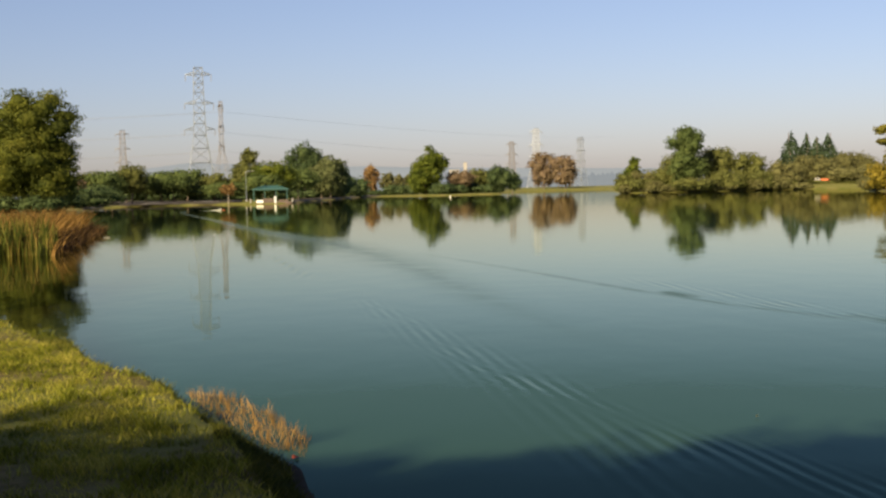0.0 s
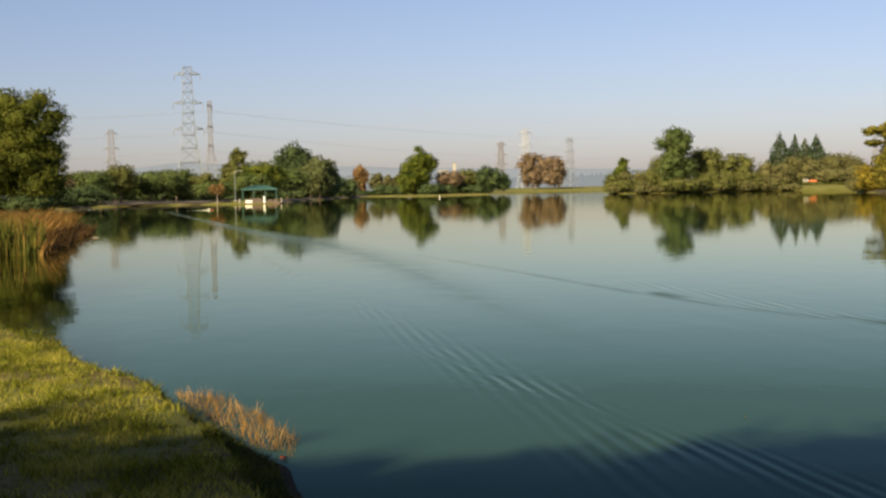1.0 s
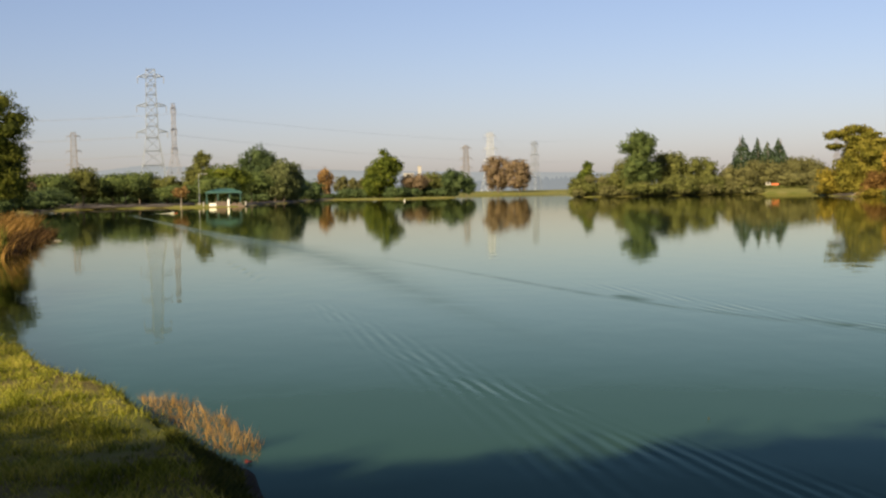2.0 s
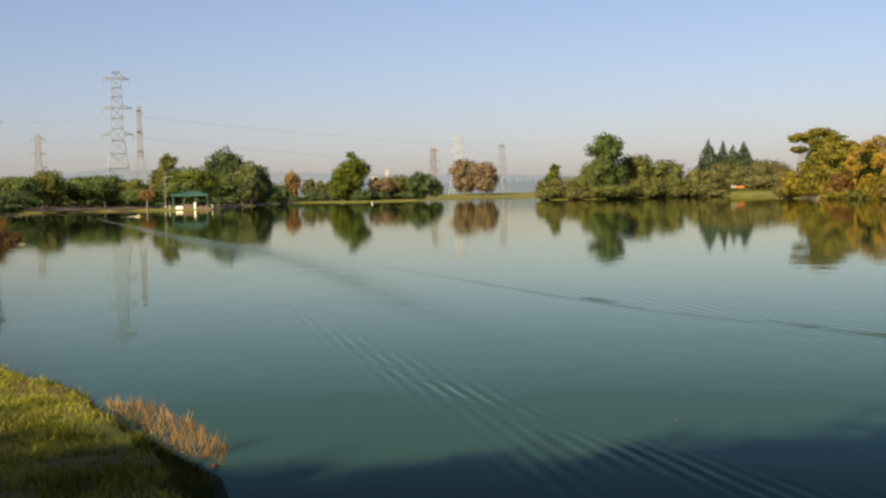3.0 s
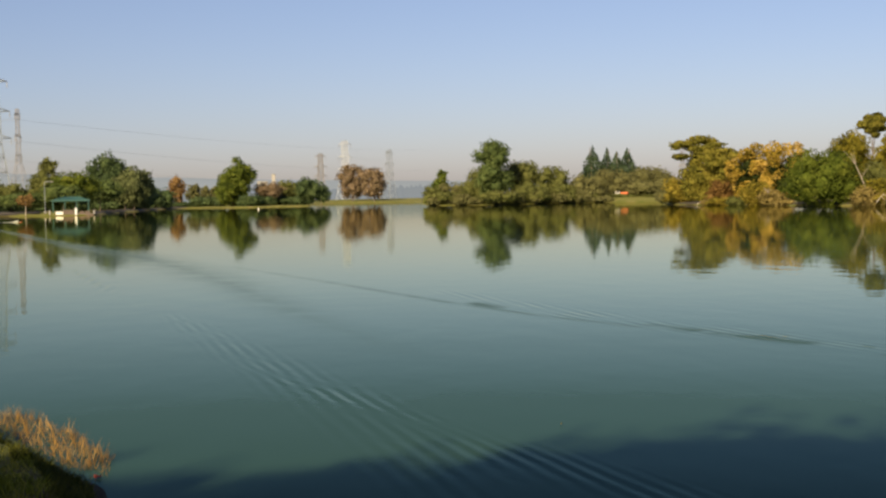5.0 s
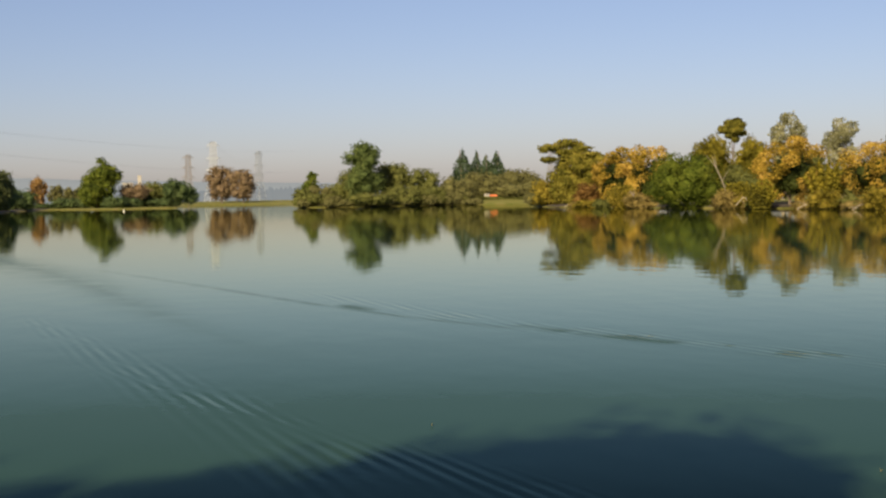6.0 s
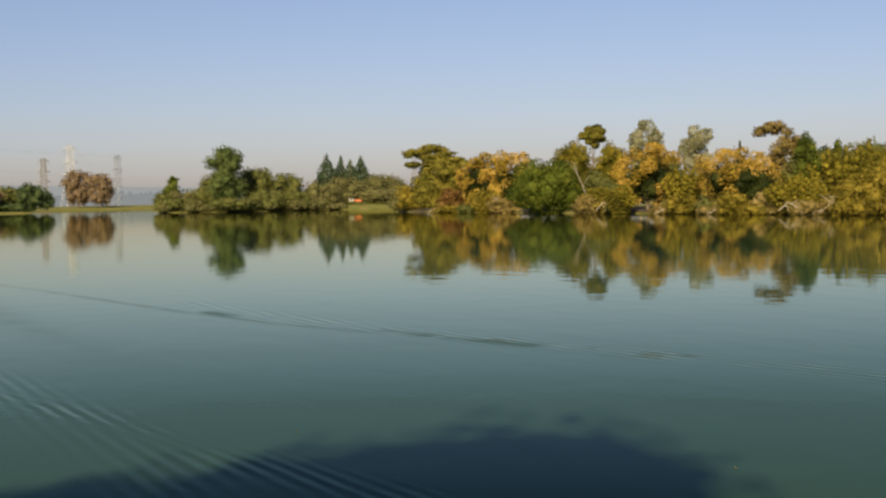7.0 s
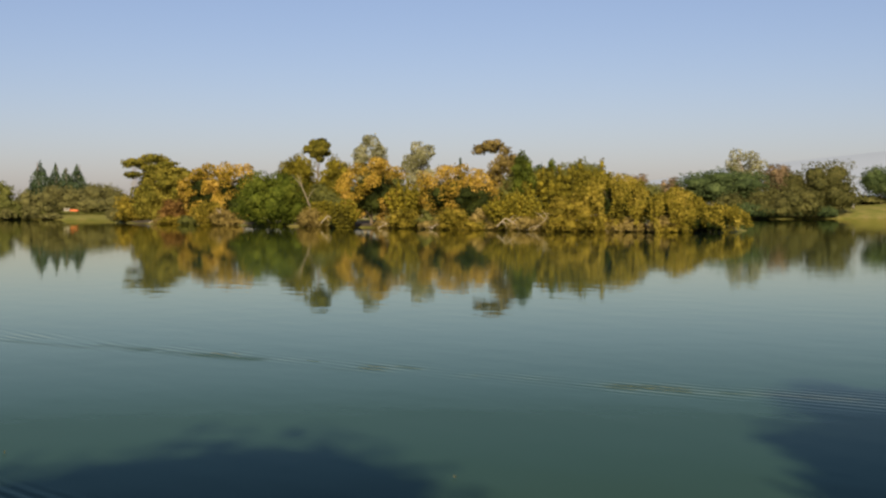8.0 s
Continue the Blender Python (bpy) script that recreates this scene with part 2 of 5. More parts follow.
    l.new(math_node("MULTIPLY", fres.outputs[0], math_node("MULTIPLY_ADD", math_node("MULTIPLY", ruffle, ruffle), -0.55, 1.0)), mx.inputs[0])
    l.new(body.outputs[0], mx.inputs[1])
    l.new(gloss.outputs[0], mx.inputs[2])
    l.new(mx.outputs[0], n["Material Output"].inputs[0])
    return m


WATER_BODY = ((0.024, 0.053, 0.0395), (0.0285, 0.0605, 0.045))
# brown shallows along the reedy bank, coloured to deepen the big tree's reflection: x, y, half width, strength
SHALLOWS = [(-4.0, 14.0, 1.0, 0.8), (-7.6, 20.5, 2.6, 1.6), (-10.5, 29.0, 4.6, 2.0), (-14.5, 42.0, 5.5, 2.0), (-19.0, 58.0, 5.0, 1.4)]
WATER_GLOSS = ((0.80, (0.58, 0.88, 0.84)), (0.88, (0.77, 0.89, 0.785)), (0.94, (0.845, 0.89, 0.765)), (0.972, (0.87, 0.88, 0.735)), (0.988, (0.855, 0.845, 0.665)))
# gloss of the skin against how flat it is looked at
WATER_SHEEN = ((0.66, 0.024), (0.77, 0.044), (0.84, 0.12), (0.885, 0.31), (0.915, 0.49), (0.94, 0.67), (0.965, 0.86), (0.98, 0.97), (0.995, 1.0))
# from, to, width at start and end, wave length, height, skew
TRAINS = [((-1.6, 24.0), (2.3, 5.5), 0.3, 0.95, 0.17, 0.0026, 5.0),
          ((-0.6, 17.0), (3.1, 6.5), 0.2, 0.6, 0.15, 0.0018, 9.0),
          ((-5.6, 41.5), (-2.9, 29.0), 0.25, 0.35, 0.3, 0.0045, 10.0),
          ((3.75, 27.4), (6.3, 18.0), 0.4, 0.6, 0.24, 0.0018, 12.0),
          ((4.3, 22.2), (7.4, 15.6), 0.6, 0.75, 0.22, 0.0017, 16.0),
          ((6.7, 16.9), (8.6, 13.2), 0.5, 0.6, 0.2, 0.0015, 16.0),
          ((7.5, 14.6), (10.3, 9.6), 0.45, 0.8, 0.2, 0.0015, 14.0),
          ((9.0, 11.4), (11.6, 7.6), 0.6, 1.1, 0.2, 0.0018, 16.0)]
# ruffled strips left by the boat: x, y, half width, strength
RUFFLED = [[(-27.5, 158, 0.6, 0.6), (-31.0, 160, 0.6, 0.7), (-30.0, 148, 0.6, 0.9), (-24.6, 126, 0.55, 0.9), (-17.0, 97, 0.65, 0.9), (-9.6, 68, 1.3, 0.9), (-4.4, 50, 2.1, 0.85),
            (-2.0, 39.5, 2.0, 0.75), (-0.4, 31, 1.5, 0.7), (0.7, 23.5, 1.1, 0.6), (1.9, 16.6, 0.7, 0.3), (2.6, 14.0, 0.6, 0.0)],
           [(-3.0, 46.0, 0.6, 0.2), (-0.1, 38.0, 0.35, 0.4), (2.2, 29.6, 0.3, 0.7), (3.6, 24.2, 0.24, 0.9), (4.7, 20.7, 0.2, 0.9), (5.9, 17.9, 0.25, 0.7)],
           [(4.15, 23.3, 0.4, 1.2), (4.35, 22.3, 0.45, 1.2)],
           [(6.0, 18.5, 0.3, 0.8), (6.35, 17.5, 0.4, 1.1)],
           [(6.5, 17.0, 0.35, 1.3), (7.15, 15.6, 0.4, 1.2)],
           [(7.5, 14.1, 0.3, 0.5), (7.9, 13.6, 0.3, 0.5)],
           [(91.0, 92.0, 1.0, 0.6), (102.0, 77.0, 1.0, 0.7)], [(62.0, 61.5, 0.7, 0.5), (70.0, 60.0, 0.7, 0.6)]]
GROUND_MAT = ground_material()
WATER_MAT = water_material()
BLADES = leaf_material("grass_blades", (0.05, 0.062, 0.006), (0.165, 0.18, 0.018), (0.42, 0.37, 0.085), 2.2, 0.3)
TUSSOCK = leaf_material("tussock_grass", (0.02, 0.028, 0.006), (0.055, 0.065, 0.012), (0.13, 0.125, 0.025), 2.0, 0.2)
REED_DRY = leaf_material("reed_dry", (0.12, 0.066, 0.020), (0.28, 0.155, 0.048), (0.45, 0.28, 0.11), 1.5, 0.25)
CATTAIL_DRY = leaf_material("cattail_dry", (0.06, 0.035, 0.010), (0.155, 0.088, 0.024), (0.33, 0.20, 0.075), 0.9, 0.25)
REED_BROWN = leaf_material("reed_brown", (0.025, 0.016, 0.008), (0.07, 0.04, 0.018), (0.20, 0.12, 0.05), 1.2, 0.2)
REED_GREEN = leaf_material("reed_green", (0.03, 0.046, 0.008), (0.08, 0.092, 0.016), (0.22, 0.15, 0.042), 0.8, 0.25)

# ---- mesh helpers ----


def mesh_from(name, verts, faces):
    """A mesh from an (n, 3) array and an (m, k) array of faces of one size k."""
    v, f = np.asarray(verts, float), np.asarray(faces, int)
    me = bpy.data.meshes.new(name)
    me.vertices.add(len(v))
    me.vertices.foreach_set("co", v.ravel())
    me.loops.add(f.size)
    me.loops.foreach_set("vertex_index", f.ravel())
    me.polygons.add(len(f))
    me.polygons.foreach_set("loop_start", np.arange(len(f)) * f.shape[1])
    me.update(calc_edges=True)
    me.validate()
    return me


def piece(name, me, mat, parent=None, label="", smooth=False):
    me.materials.append(mat)
    if smooth:
        me.polygons.foreach_set("use_smooth", np.ones(len(me.polygons), bool))
    ob = new(name, me)
    if parent:
        ob.parent = parent
    return tagged(ob, label)


def part(name, bm, mat, parent, label=""):
    me = bpy.data.meshes.new(name)
    bm.to_mesh(me)
    bm.free()
    return piece(name, me, mat, parent, label)


def group_of(name, place, label, category, group="", turn=0.0):
    ob = new(name)
    ob.matrix_basis = pose(*place, 0, 0, turn)
    ob.empty_display_size = 0.3
    return tagged(ob, label, category, group)


def box(bm, size, at, bevel=0.0, turn=None):
    made = bmesh.ops.create_cube(bm, size=1.0, matrix=Matrix.Translation(at) @ (turn or Matrix()) @ Matrix.Diagonal((*size, 1)))
    if bevel:
        edges = list({e for v in made["verts"] for e in v.link_edges})
        bmesh.ops.bevel(bm, geom=edges, offset=bevel, segments=2, affect="EDGES")
    return bm


def box_bm(size, at, bevel=0.0, turn=None):
    return box(bmesh.new(), size, at, bevel, turn)


def tube(points, radii, sides=6):
    """Verts and quads of a tapered tube along points."""
    pts = [Vector(p) for p in points]
    verts, faces = [], []
    for i, p in enumerate(pts):
        d = (pts[min(i + 1, len(pts) - 1)] - pts[max(i - 1, 0)]).normalized()
        a = d.cross(Vector((0.31, 0.95, 0.07))).normalized()
        b = d.cross(a)
        for k in range(sides):
            g = 2 * math.pi * k / sides
            verts.append(p + (a * math.cos(g) + b * math.sin(g)) * radii[i])
    for i in range(len(pts) - 1):
        for k in range(sides):
            q = (k + 1) % sides
            faces.append((i * sides + k, i * sides + q, (i + 1) * sides + q, (i + 1) * sides + k))
    return [tuple(v) for v in verts], faces


def tubes_mesh(name, runs, sides=6):
    V, F = [], []
    for pts, radii in runs:
        v, f = tube(pts, radii, sides)
        F += [tuple(i + len(V) for i in q) for q in f]
        V += v
    return mesh_from(name, V, F)


def polar(az, d, z=0.0):
    a = radians(az)
    return (-d * math.sin(a), d * math.cos(a), z)


# ---- the ground, one sheet, and the lake ----
NEAR = [(-50, 30), (-30, 27), (-14, 23.5), (-8.4, 20.6), (-5.65, 17.3), (-4.3, 15.1), (-3.25, 13.1), (-2.0, 11.15), (-1.42, 10.1), (-1.12, 9.2), (-0.92, 8.2),
        (-0.75, 7.3), (-0.4, 6.4), (0.5, 5.3), (2, 4.2), (5, 3), (12, 1.5), (30, -4), (80, -20), (160, -30), (230, 20)]
FAR = [(-72, 293.2), (-58, 271.4), (-52, 255.3), (-48, 243.8), (-44, 255.3), (-38, 299), (-30, 322), (-24, 310.5), (-20, 278.3), (-17.5, 278.5), (-16, 282.2), (-14.5, 284.6),
       (-11, 279.1), (-9, 284.4), (-8.1, 290.4), (-7.9, 357), (-7.5, 526.2), (-6, 545.5), (-4, 552.3), (-3.2, 533.2), (-2.9, 378.8), (-1.5, 376.6), (0, 369.6), (1, 377.4),
       (2.5, 408.1), (3.5, 377.4), (4.5, 318.5), (6, 262.4), (6.8, 238), (8.4, 238), (9.5, 242), (11, 250), (13, 247), (14.5, 250), (15.3, 225), (15.9, 150), (16.8, 138), (19, 136), (23, 118)]
LAKE = [Vector(p) for p in NEAR] + [Vector(polar(a, d)[:2]) for a, d in FAR] + [Vector(p) for p in [(-38, 84), (-26, 72), (-21, 58), (-20, 49), (-28, 43), (-46, 38)]]
ISLAND = [Vector(polar(a, d)[:2]) for a, d in [(-18.6, 214.7), (-19.6, 196.6), (-22, 179.7), (-25, 159.3), (-28.5, 144.6), (-32, 133.3), (-36, 122.6), (-40, 114.7), (-43.5, 110.7), (-45.6, 111.3),
          (-46.6, 114.1), (-46.0, 141.2), (-40, 171.8), (-34, 217), (-27, 244.1), (-21, 244.1), (-18.8, 230.5)]]


def signed(poly, x, y):
    """Distance to a closed polygon, positive inside."""
    best, inside = np.full(x.shape, 1e9), np.zeros(x.shape, bool)
    for p, q in zip(poly, poly[1:] + poly[:1]):
        ex, ey = q.x - p.x, q.y - p.y
        t = np.clip(((x - p.x) * ex + (y - p.y) * ey) / (ex * ex + ey * ey), 0, 1)
        best = np.minimum(best, np.hypot(x - p.x - t * ex, y - p.y - t * ey))
        if ey:
            cross = ((p.y > y) != (q.y > y)) & (x < ex * (y - p.y) / ey + p.x)
            inside ^= cross
    return np.where(inside, best, -best)


MOUNDS = [(*polar(-52.5, 284)[:2], 25, 2.6), (*polar(-17.2, 306)[:2], 18, 1.0), (*polar(-5.5, 600)[:2], 55, 0.6), (*polar(8.7, 247)[:2], 6, 0.25)]


def ground_z(x, y):
    x, y = np.asarray(x, float), np.asarray(y, float)
    r = np.hypot(x, y)
    land = np.maximum(-signed(LAKE, x, y), signed(ISLAND, x, y))
    land = land + 0.10 * np.sin(x * 1.9 + y * 0.7) * np.sin(y * 1.3 - x * 0.4) * np.clip(r / 8, 0, 1) + 0.04 * np.sin(x * 5.1 + 1.0) * np.sin(y * 4.3)
    step = np.where(r < 60, 0.42 + 0.24 * np.exp(-((y - 9.9) / 1.1) ** 2), 1.5)
    rise = np.clip(land / step, -2.5, 1.0)
    ledge = np.where(r < 60, np.where(rise < 0.6, 0.17 * rise, 0.102 + 0.278 * np.clip((rise - 0.6) / 0.36, 0, 1)), 0.38 * np.clip(rise * 1.15, 0, 1) ** 0.9)
    bank = np.where(rise > 0, ledge, 0.35 * rise)
    far = np.clip(land - 2, 0, 100) * np.where(r > 60, 0.010, 0.002)
    for mx, my, mr, mz in MOUNDS:
        far = far + mz * np.exp(-((x - mx) ** 2 + (y - my) ** 2) / mr ** 2) * np.clip(land / 6, 0, 1)
    return bank + far + 0.025 * np.sin(x * 0.9) * np.sin(y * 0.8) * (land > 0.3)


def build_ground():
    az = np.radians(np.concatenate([np.arange(-60, 26, 0.25), np.arange(26, 300, 3.0)]))
    rad = np.concatenate([[0.6], 1.2 * 1.04 ** np.arange(0, 40), 5.7 * 1.011 ** np.arange(0, 130), 23.7 * 1.026 ** np.arange(0, 95), 271 * 1.02 ** np.arange(0, 44), 648 * 1.06 ** np.arange(0, 40)])
    rad = rad[rad < 4600]
    R, A = np.meshgrid(rad, az, indexing="ij")
    x, y = -R * np.sin(A), R * np.cos(A)
    v = np.stack([x, y, ground_z(x, y)], -1).reshape(-1, 3)
    nr, na = len(rad), len(az)
    i, j = np.meshgrid(np.arange(nr - 1), np.arange(na), indexing="ij")
    k = (j + 1) % na
    f = np.stack([i * na + j, (i + 1) * na + j, (i + 1) * na + k, i * na + k], -1).reshape(-1, 4)[:, ::-1]
    v = np.concatenate([v, [[0, 0, float(ground_z(np.array([0.0]), np.array([0.0]))[0])]]])
    me = bpy.data.meshes.new("ground")
    me.from_pydata(v.tolist(), [], f.tolist() + [(len(v) - 1, (a + 1) % na, a) for a in range(na)])
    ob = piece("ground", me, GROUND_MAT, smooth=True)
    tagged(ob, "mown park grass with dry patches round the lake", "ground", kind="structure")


build_ground()
bm = bmesh.new()
bmesh.ops.create_circle(bm, cap_ends=True, segments=72, radius=620, matrix=Matrix.Translation((60, 200, 0)))
water = part("water", bm, WATER_MAT, None)
tagged(water, "calm green lake water with thin trains of ripples", "lake", kind="structure")

# ---- trees and shrubs ----


def cards(rng, centres, normals, size, long=1.0, spread=0.5):
    """Small diamond leaves at the centres, facing roughly along the normals."""
    k = len(centres)
    n = normals + rng.normal(0, spread, (k, 3))
    n /= np.linalg.norm(n, axis=1, keepdims=True) + 1e-9
    r = rng.normal(0, 1, (k, 3))
    r[:, 2] -= (long - 1) * 1.5
    a = r - n * (r * n).sum(1, keepdims=True)
    a /= np.linalg.norm(a, axis=1, keepdims=True) + 1e-9
    b = np.cross(n, a)
    s = size * rng.uniform(0.55, 1.35, (k, 1))
    v = np.stack([centres - a * s * 0.6 * long, centres - b * s * 0.42 + n * s * 0.12, centres + a * s * 0.6 * long, centres + b * s * 0.42 + n * s * 0.12], 1).reshape(-1, 3)
    return v, np.arange(4 * k).reshape(-1, 4)


def fill_lobes(rng, lobes, count, hang=0.0):
    """Points and normals spread through the outer shells of ellipsoids (x, y, z, rx, ry, rz)."""
    L = np.array(lobes, float)
    w = (L[:, 3] * L[:, 4] + L[:, 3] * L[:, 5] + L[:, 4] * L[:, 5]) ** 1.0
    pick = rng.choice(len(L), count, p=w / w.sum())
    d = rng.normal(0, 1, (count, 3))
    d /= np.linalg.norm(d, axis=1, keepdims=True)
    q = L[pick]
    ph = pick[:, None] * 1.7
    wave = 1 + 0.2 * np.sin(d[:, :1] * 6 + ph) * np.sin(d[:, 1:2] * 5 + 2.0 * ph) + 0.13 * np.sin(d[:, 2:] * 7 + ph) + 0.1 * np.sin(d[:, :1] * 13 + d[:, 2:] * 11 + ph)
    rad = rng.uniform(0.4, 1.0, (count, 1)) ** 0.35 * wave + rng.exponential(0.02, (count, 1))
    p = q[:, :3] + d * q[:, 3:] * rad
    deep = np.zeros(count, int)
    for o in L:
        deep += (((p - o[:3]) / o[3:]) ** 2).sum(1) < 0.62
    keep = (deep == 0) | (rad[:, 0] > 0.97) & (deep < 2)
    p, d = p[keep], d[keep]
    count = len(p)
    if hang:
        p[:, 2] -= rng.exponential(hang, count) * np.clip(np.hypot(d[:, 0], d[:, 1]), 0, 1)
    return p, d


SPHERE = None


def cores(rng, lobes, shrink=0.8):
    """Rough inner masses of foliage, one in each lobe, so that the crown is not seen through."""
    global SPHERE
    if SPHERE is None:
        b = bmesh.new()
        bmesh.ops.create_icosphere(b, subdivisions=2, radius=1.0)
        SPHERE = np.array([v.co[:] for v in b.verts]), np.array([[v.index for v in f.verts] for f in b.faces])
        b.free()
    sv, sf = SPHERE
    V, F = [], []
    for o in lobes:
        bump = 1 + rng.uniform(-0.3, 0.12, (len(sv), 1))
        F.append(sf + len(sv) * len(V))
        V.append(np.array(o[:3]) + sv * np.array(o[3:]) * bump * shrink)
    return np.concatenate(V), np.concatenate(F)


def round_lobes(rng, w, z0, z1, count, size=0.42):
    """Lobes spread over an uneven egg between two heights."""
    out, c, hz = [], (z0 + z1) / 2, (z1 - z0) / 2
    for i in range(count):
        g, u = i * 2.399 + rng.uniform(-0.5, 0.5), -0.9 + 1.8 * (i + 0.5) / count
        rr = math.sqrt(max(0.0, 1 - u * u)) * rng.uniform(0.45, 0.72) * w / 2
        s = size * rng.uniform(0.75, 1.2)
        out.append((rr * math.cos(g), rr * math.sin(g), c + u * hz * 0.66, s * w / 2, s * w / 2, min(s * w / 2 * 0.85, hz * 0.6)))
    out.append((0, 0, c - hz * 0.1, w * 0.28, w * 0.28, hz * 0.6))
    return out


def style_lobes(rng, shape, w, h):
    if shape == "egg":
        return round_lobes(rng, w, h * 0.24, h, 16)
    if shape == "low":
        return round_lobes(rng, w, h * 0.28, h, 14, 0.46)
    if shape == "clumpy":
        out = []
        for x, y, z, a, b, c in round_lobes(rng, w, h * 0.06, h, 17, 0.25)[:-1]:
            s = rng.uniform(0.8, 1.25)
            for k in range(7):
                d = rng.normal(0, 1, 3) + np.array((0, 0, 0.6))
                d *= 0.7 / np.linalg.norm(d)
                q = a * s * rng.uniform(0.42, 0.66)
                out.append((x + d[0] * a * s, y + d[1] * a * s, z + d[2] * c * s, q, q, q * 0.72))
        return out
    if shape == "plume":
        out = []
        for k in range(34):
            g, far = k * 2.399 + rng.uniform(-0.3, 0.3), math.sqrt((k + 0.5) / 34)
            tall = h * (1.0 - 0.4 * far ** 2) * rng.uniform(0.8, 1.02)
            for j in range(6):
                u = 0.15 + 0.85 * j / 5
                reach = w * 0.46 * far * (0.25 + 0.75 * u ** 0.8)
                q = w * rng.uniform(0.055, 0.085) * (1.25 - 0.6 * u)
                out.append((reach * math.cos(g), reach * math.sin(g), tall * u, q, q, tall * 0.11))
        return out
    if shape == "drape":
        out = []
        for k in range(44):
            g, far = k * 2.399 + rng.uniform(-0.3, 0.3), math.sqrt((k + 0.5) / 44) * 0.82
            top = h * (1.0 - 0.5 * far ** 2) * rng.uniform(0.84, 1.02)
            fall, swing = rng.uniform(0.4, 0.95), rng.uniform(-0.25, 0.25)
            for j in range(7):
                u = j / 6
                reach = w * (0.5 * far + 0.12 * math.sin(u * 1.6))
                q = w * rng.uniform(0.034, 0.056) * (1.15 - 0.45 * u)
                out.append((reach * math.cos(g + swing * u), reach * math.sin(g + swing * u), max(0.12, top * (1 - fall * u ** 1.7)), q, q, q * 1.15))
        return out
    if shape == "mound":
        return [(x, y, max(0.25 * h, z - 0.1 * h), a, b, c) for x, y, z, a, b, c in round_lobes(rng, w, -0.15 * h, h, 22, 0.36)]
    if shape == "broad":
        return round_lobes(rng, w, h * 0.04, h, 26, 0.31)
    if shape == "shrub":
        return [(x, y, max(0.22 * h, z), a, b, c) for x, y, z, a, b, c in round_lobes(rng, w, -0.2 * h, h, 18, 0.34)]
    if shape == "tiers":
        return round_lobes(rng, w * 0.84, h * 0.08, h, 22, 0.32) + round_lobes(rng, w * 0.9, h * 0.02, h * 0.66, 18, 0.32)
    if shape == "tall":
        return round_lobes(rng, w, h * 0.55, h, 12, 0.42) + round_lobes(rng, w * 0.95, h * 0.08, h * 0.75, 16, 0.42)
    if shape == "fir":
        out = []
        for i in range(22):
            u = i / 21
            r = w / 2 * (1 - u) ** 0.8
            for k in range(3):
                g = i * 1.9 + k * 2.1
                out.append((r * 0.5 * math.cos(g), r * 0.5 * math.sin(g), h * (0.12 + 0.86 * u), max(0.12, r * 0.62), max(0.12, r * 0.62), h * 0.055))
        return out
    if shape == "thin":
        return round_lobes(rng, w, h * 0.2, h, 12, 0.34)
    if shape == "upright":
        return round_lobes(rng, w, h * 0.12, h * 0.8, 16, 0.4) + [(x + w * 0.1, y, z, a, b, c) for x, y, z, a, b, c in round_lobes(rng, w * 0.5, h * 0.62, h, 8, 0.5)]
    if shape == "lean":
        out = []
        for x, y, z, a, b, c in round_lobes(rng, w * 0.9, h * 0.0, h * 0.96, 34, 0.27):
            u = z / h
            k = 0.62 + 0.5 * math.sin(math.pi * min(1.0, 0.15 + 0.85 * u))
            out.append((x * k + w * 0.34 * (u - 0.45), y, z, a * k, b * k, c))
        for k in range(7):
            out.append((w * (0.12 + 0.05 * k + rng.uniform(-0.04, 0.04)), rng.uniform(-0.1, 0.1) * w, h * (0.94 - 0.05 * k + rng.uniform(-0.03, 0.03)), 0.1 * w, 0.1 * w, 0.07 * h))
        return out
    if shape == "pad_broad":
        out = [(x + 0.04 * w, y, z, a, b, c * 0.8) for x, y, z, a, b, c in round_lobes(rng, w * 1.0, -0.05 * h, h * 1.04, 34, 0.28)]
        for u, z, r in ((-0.46, 0.885, 0.09), (-0.38, 0.9, 0.1), (-0.29, 0.89, 0.1), (-0.2, 0.93, 0.12), (-0.08, 0.965, 0.13), (0.04, 0.95, 0.14), (0.14, 0.9, 0.14), (0.02, 0.86, 0.15), (0.25, 0.82, 0.14), (-0.14, 0.84, 0.12), (0.36, 0.76, 0.13), (-0.36, 0.74, 0.13)):
            for k in range(2):
                out.append(((u + rng.uniform(-0.03, 0.03)) * w, rng.uniform(-0.2, 0.2) * w, (z + rng.uniform(-0.02, 0.012)) * h, r * w * rng.uniform(0.8, 1.1), 0.13 * w, rng.uniform(0.03, 0.05) * h))
        return out
    if shape == "pad_tall":
        out = []
        for u, z, r, t in ((0.16, 0.95, 0.2, 0.036), (-0.08, 0.93, 0.2, 0.032), (0.3, 0.915, 0.17, 0.03), (-0.26, 0.885, 0.19, 0.026), (0.06, 0.875, 0.24, 0.034), (0.24, 0.85, 0.15, 0.024), (-0.06, 0.83, 0.17, 0.024), (0.1, 0.79, 0.12, 0.018)):
            for k in range(3):
                out.append((u * w + rng.uniform(-0.09, 0.09) * w, rng.uniform(-0.2, 0.2) * w, h * (z + rng.uniform(-0.014, 0.014)), r * w * rng.uniform(0.7, 1.05), r * w * 0.8, t * h * rng.uniform(0.9, 1.4)))
        for x, y, z, a, b, c in round_lobes(rng, w * 0.9, h * 0.5, h * 0.76, 9, 0.36):
            out.append((x - w * 0.62, y, z, a * 1.2, b, c * 0.8))
        return out
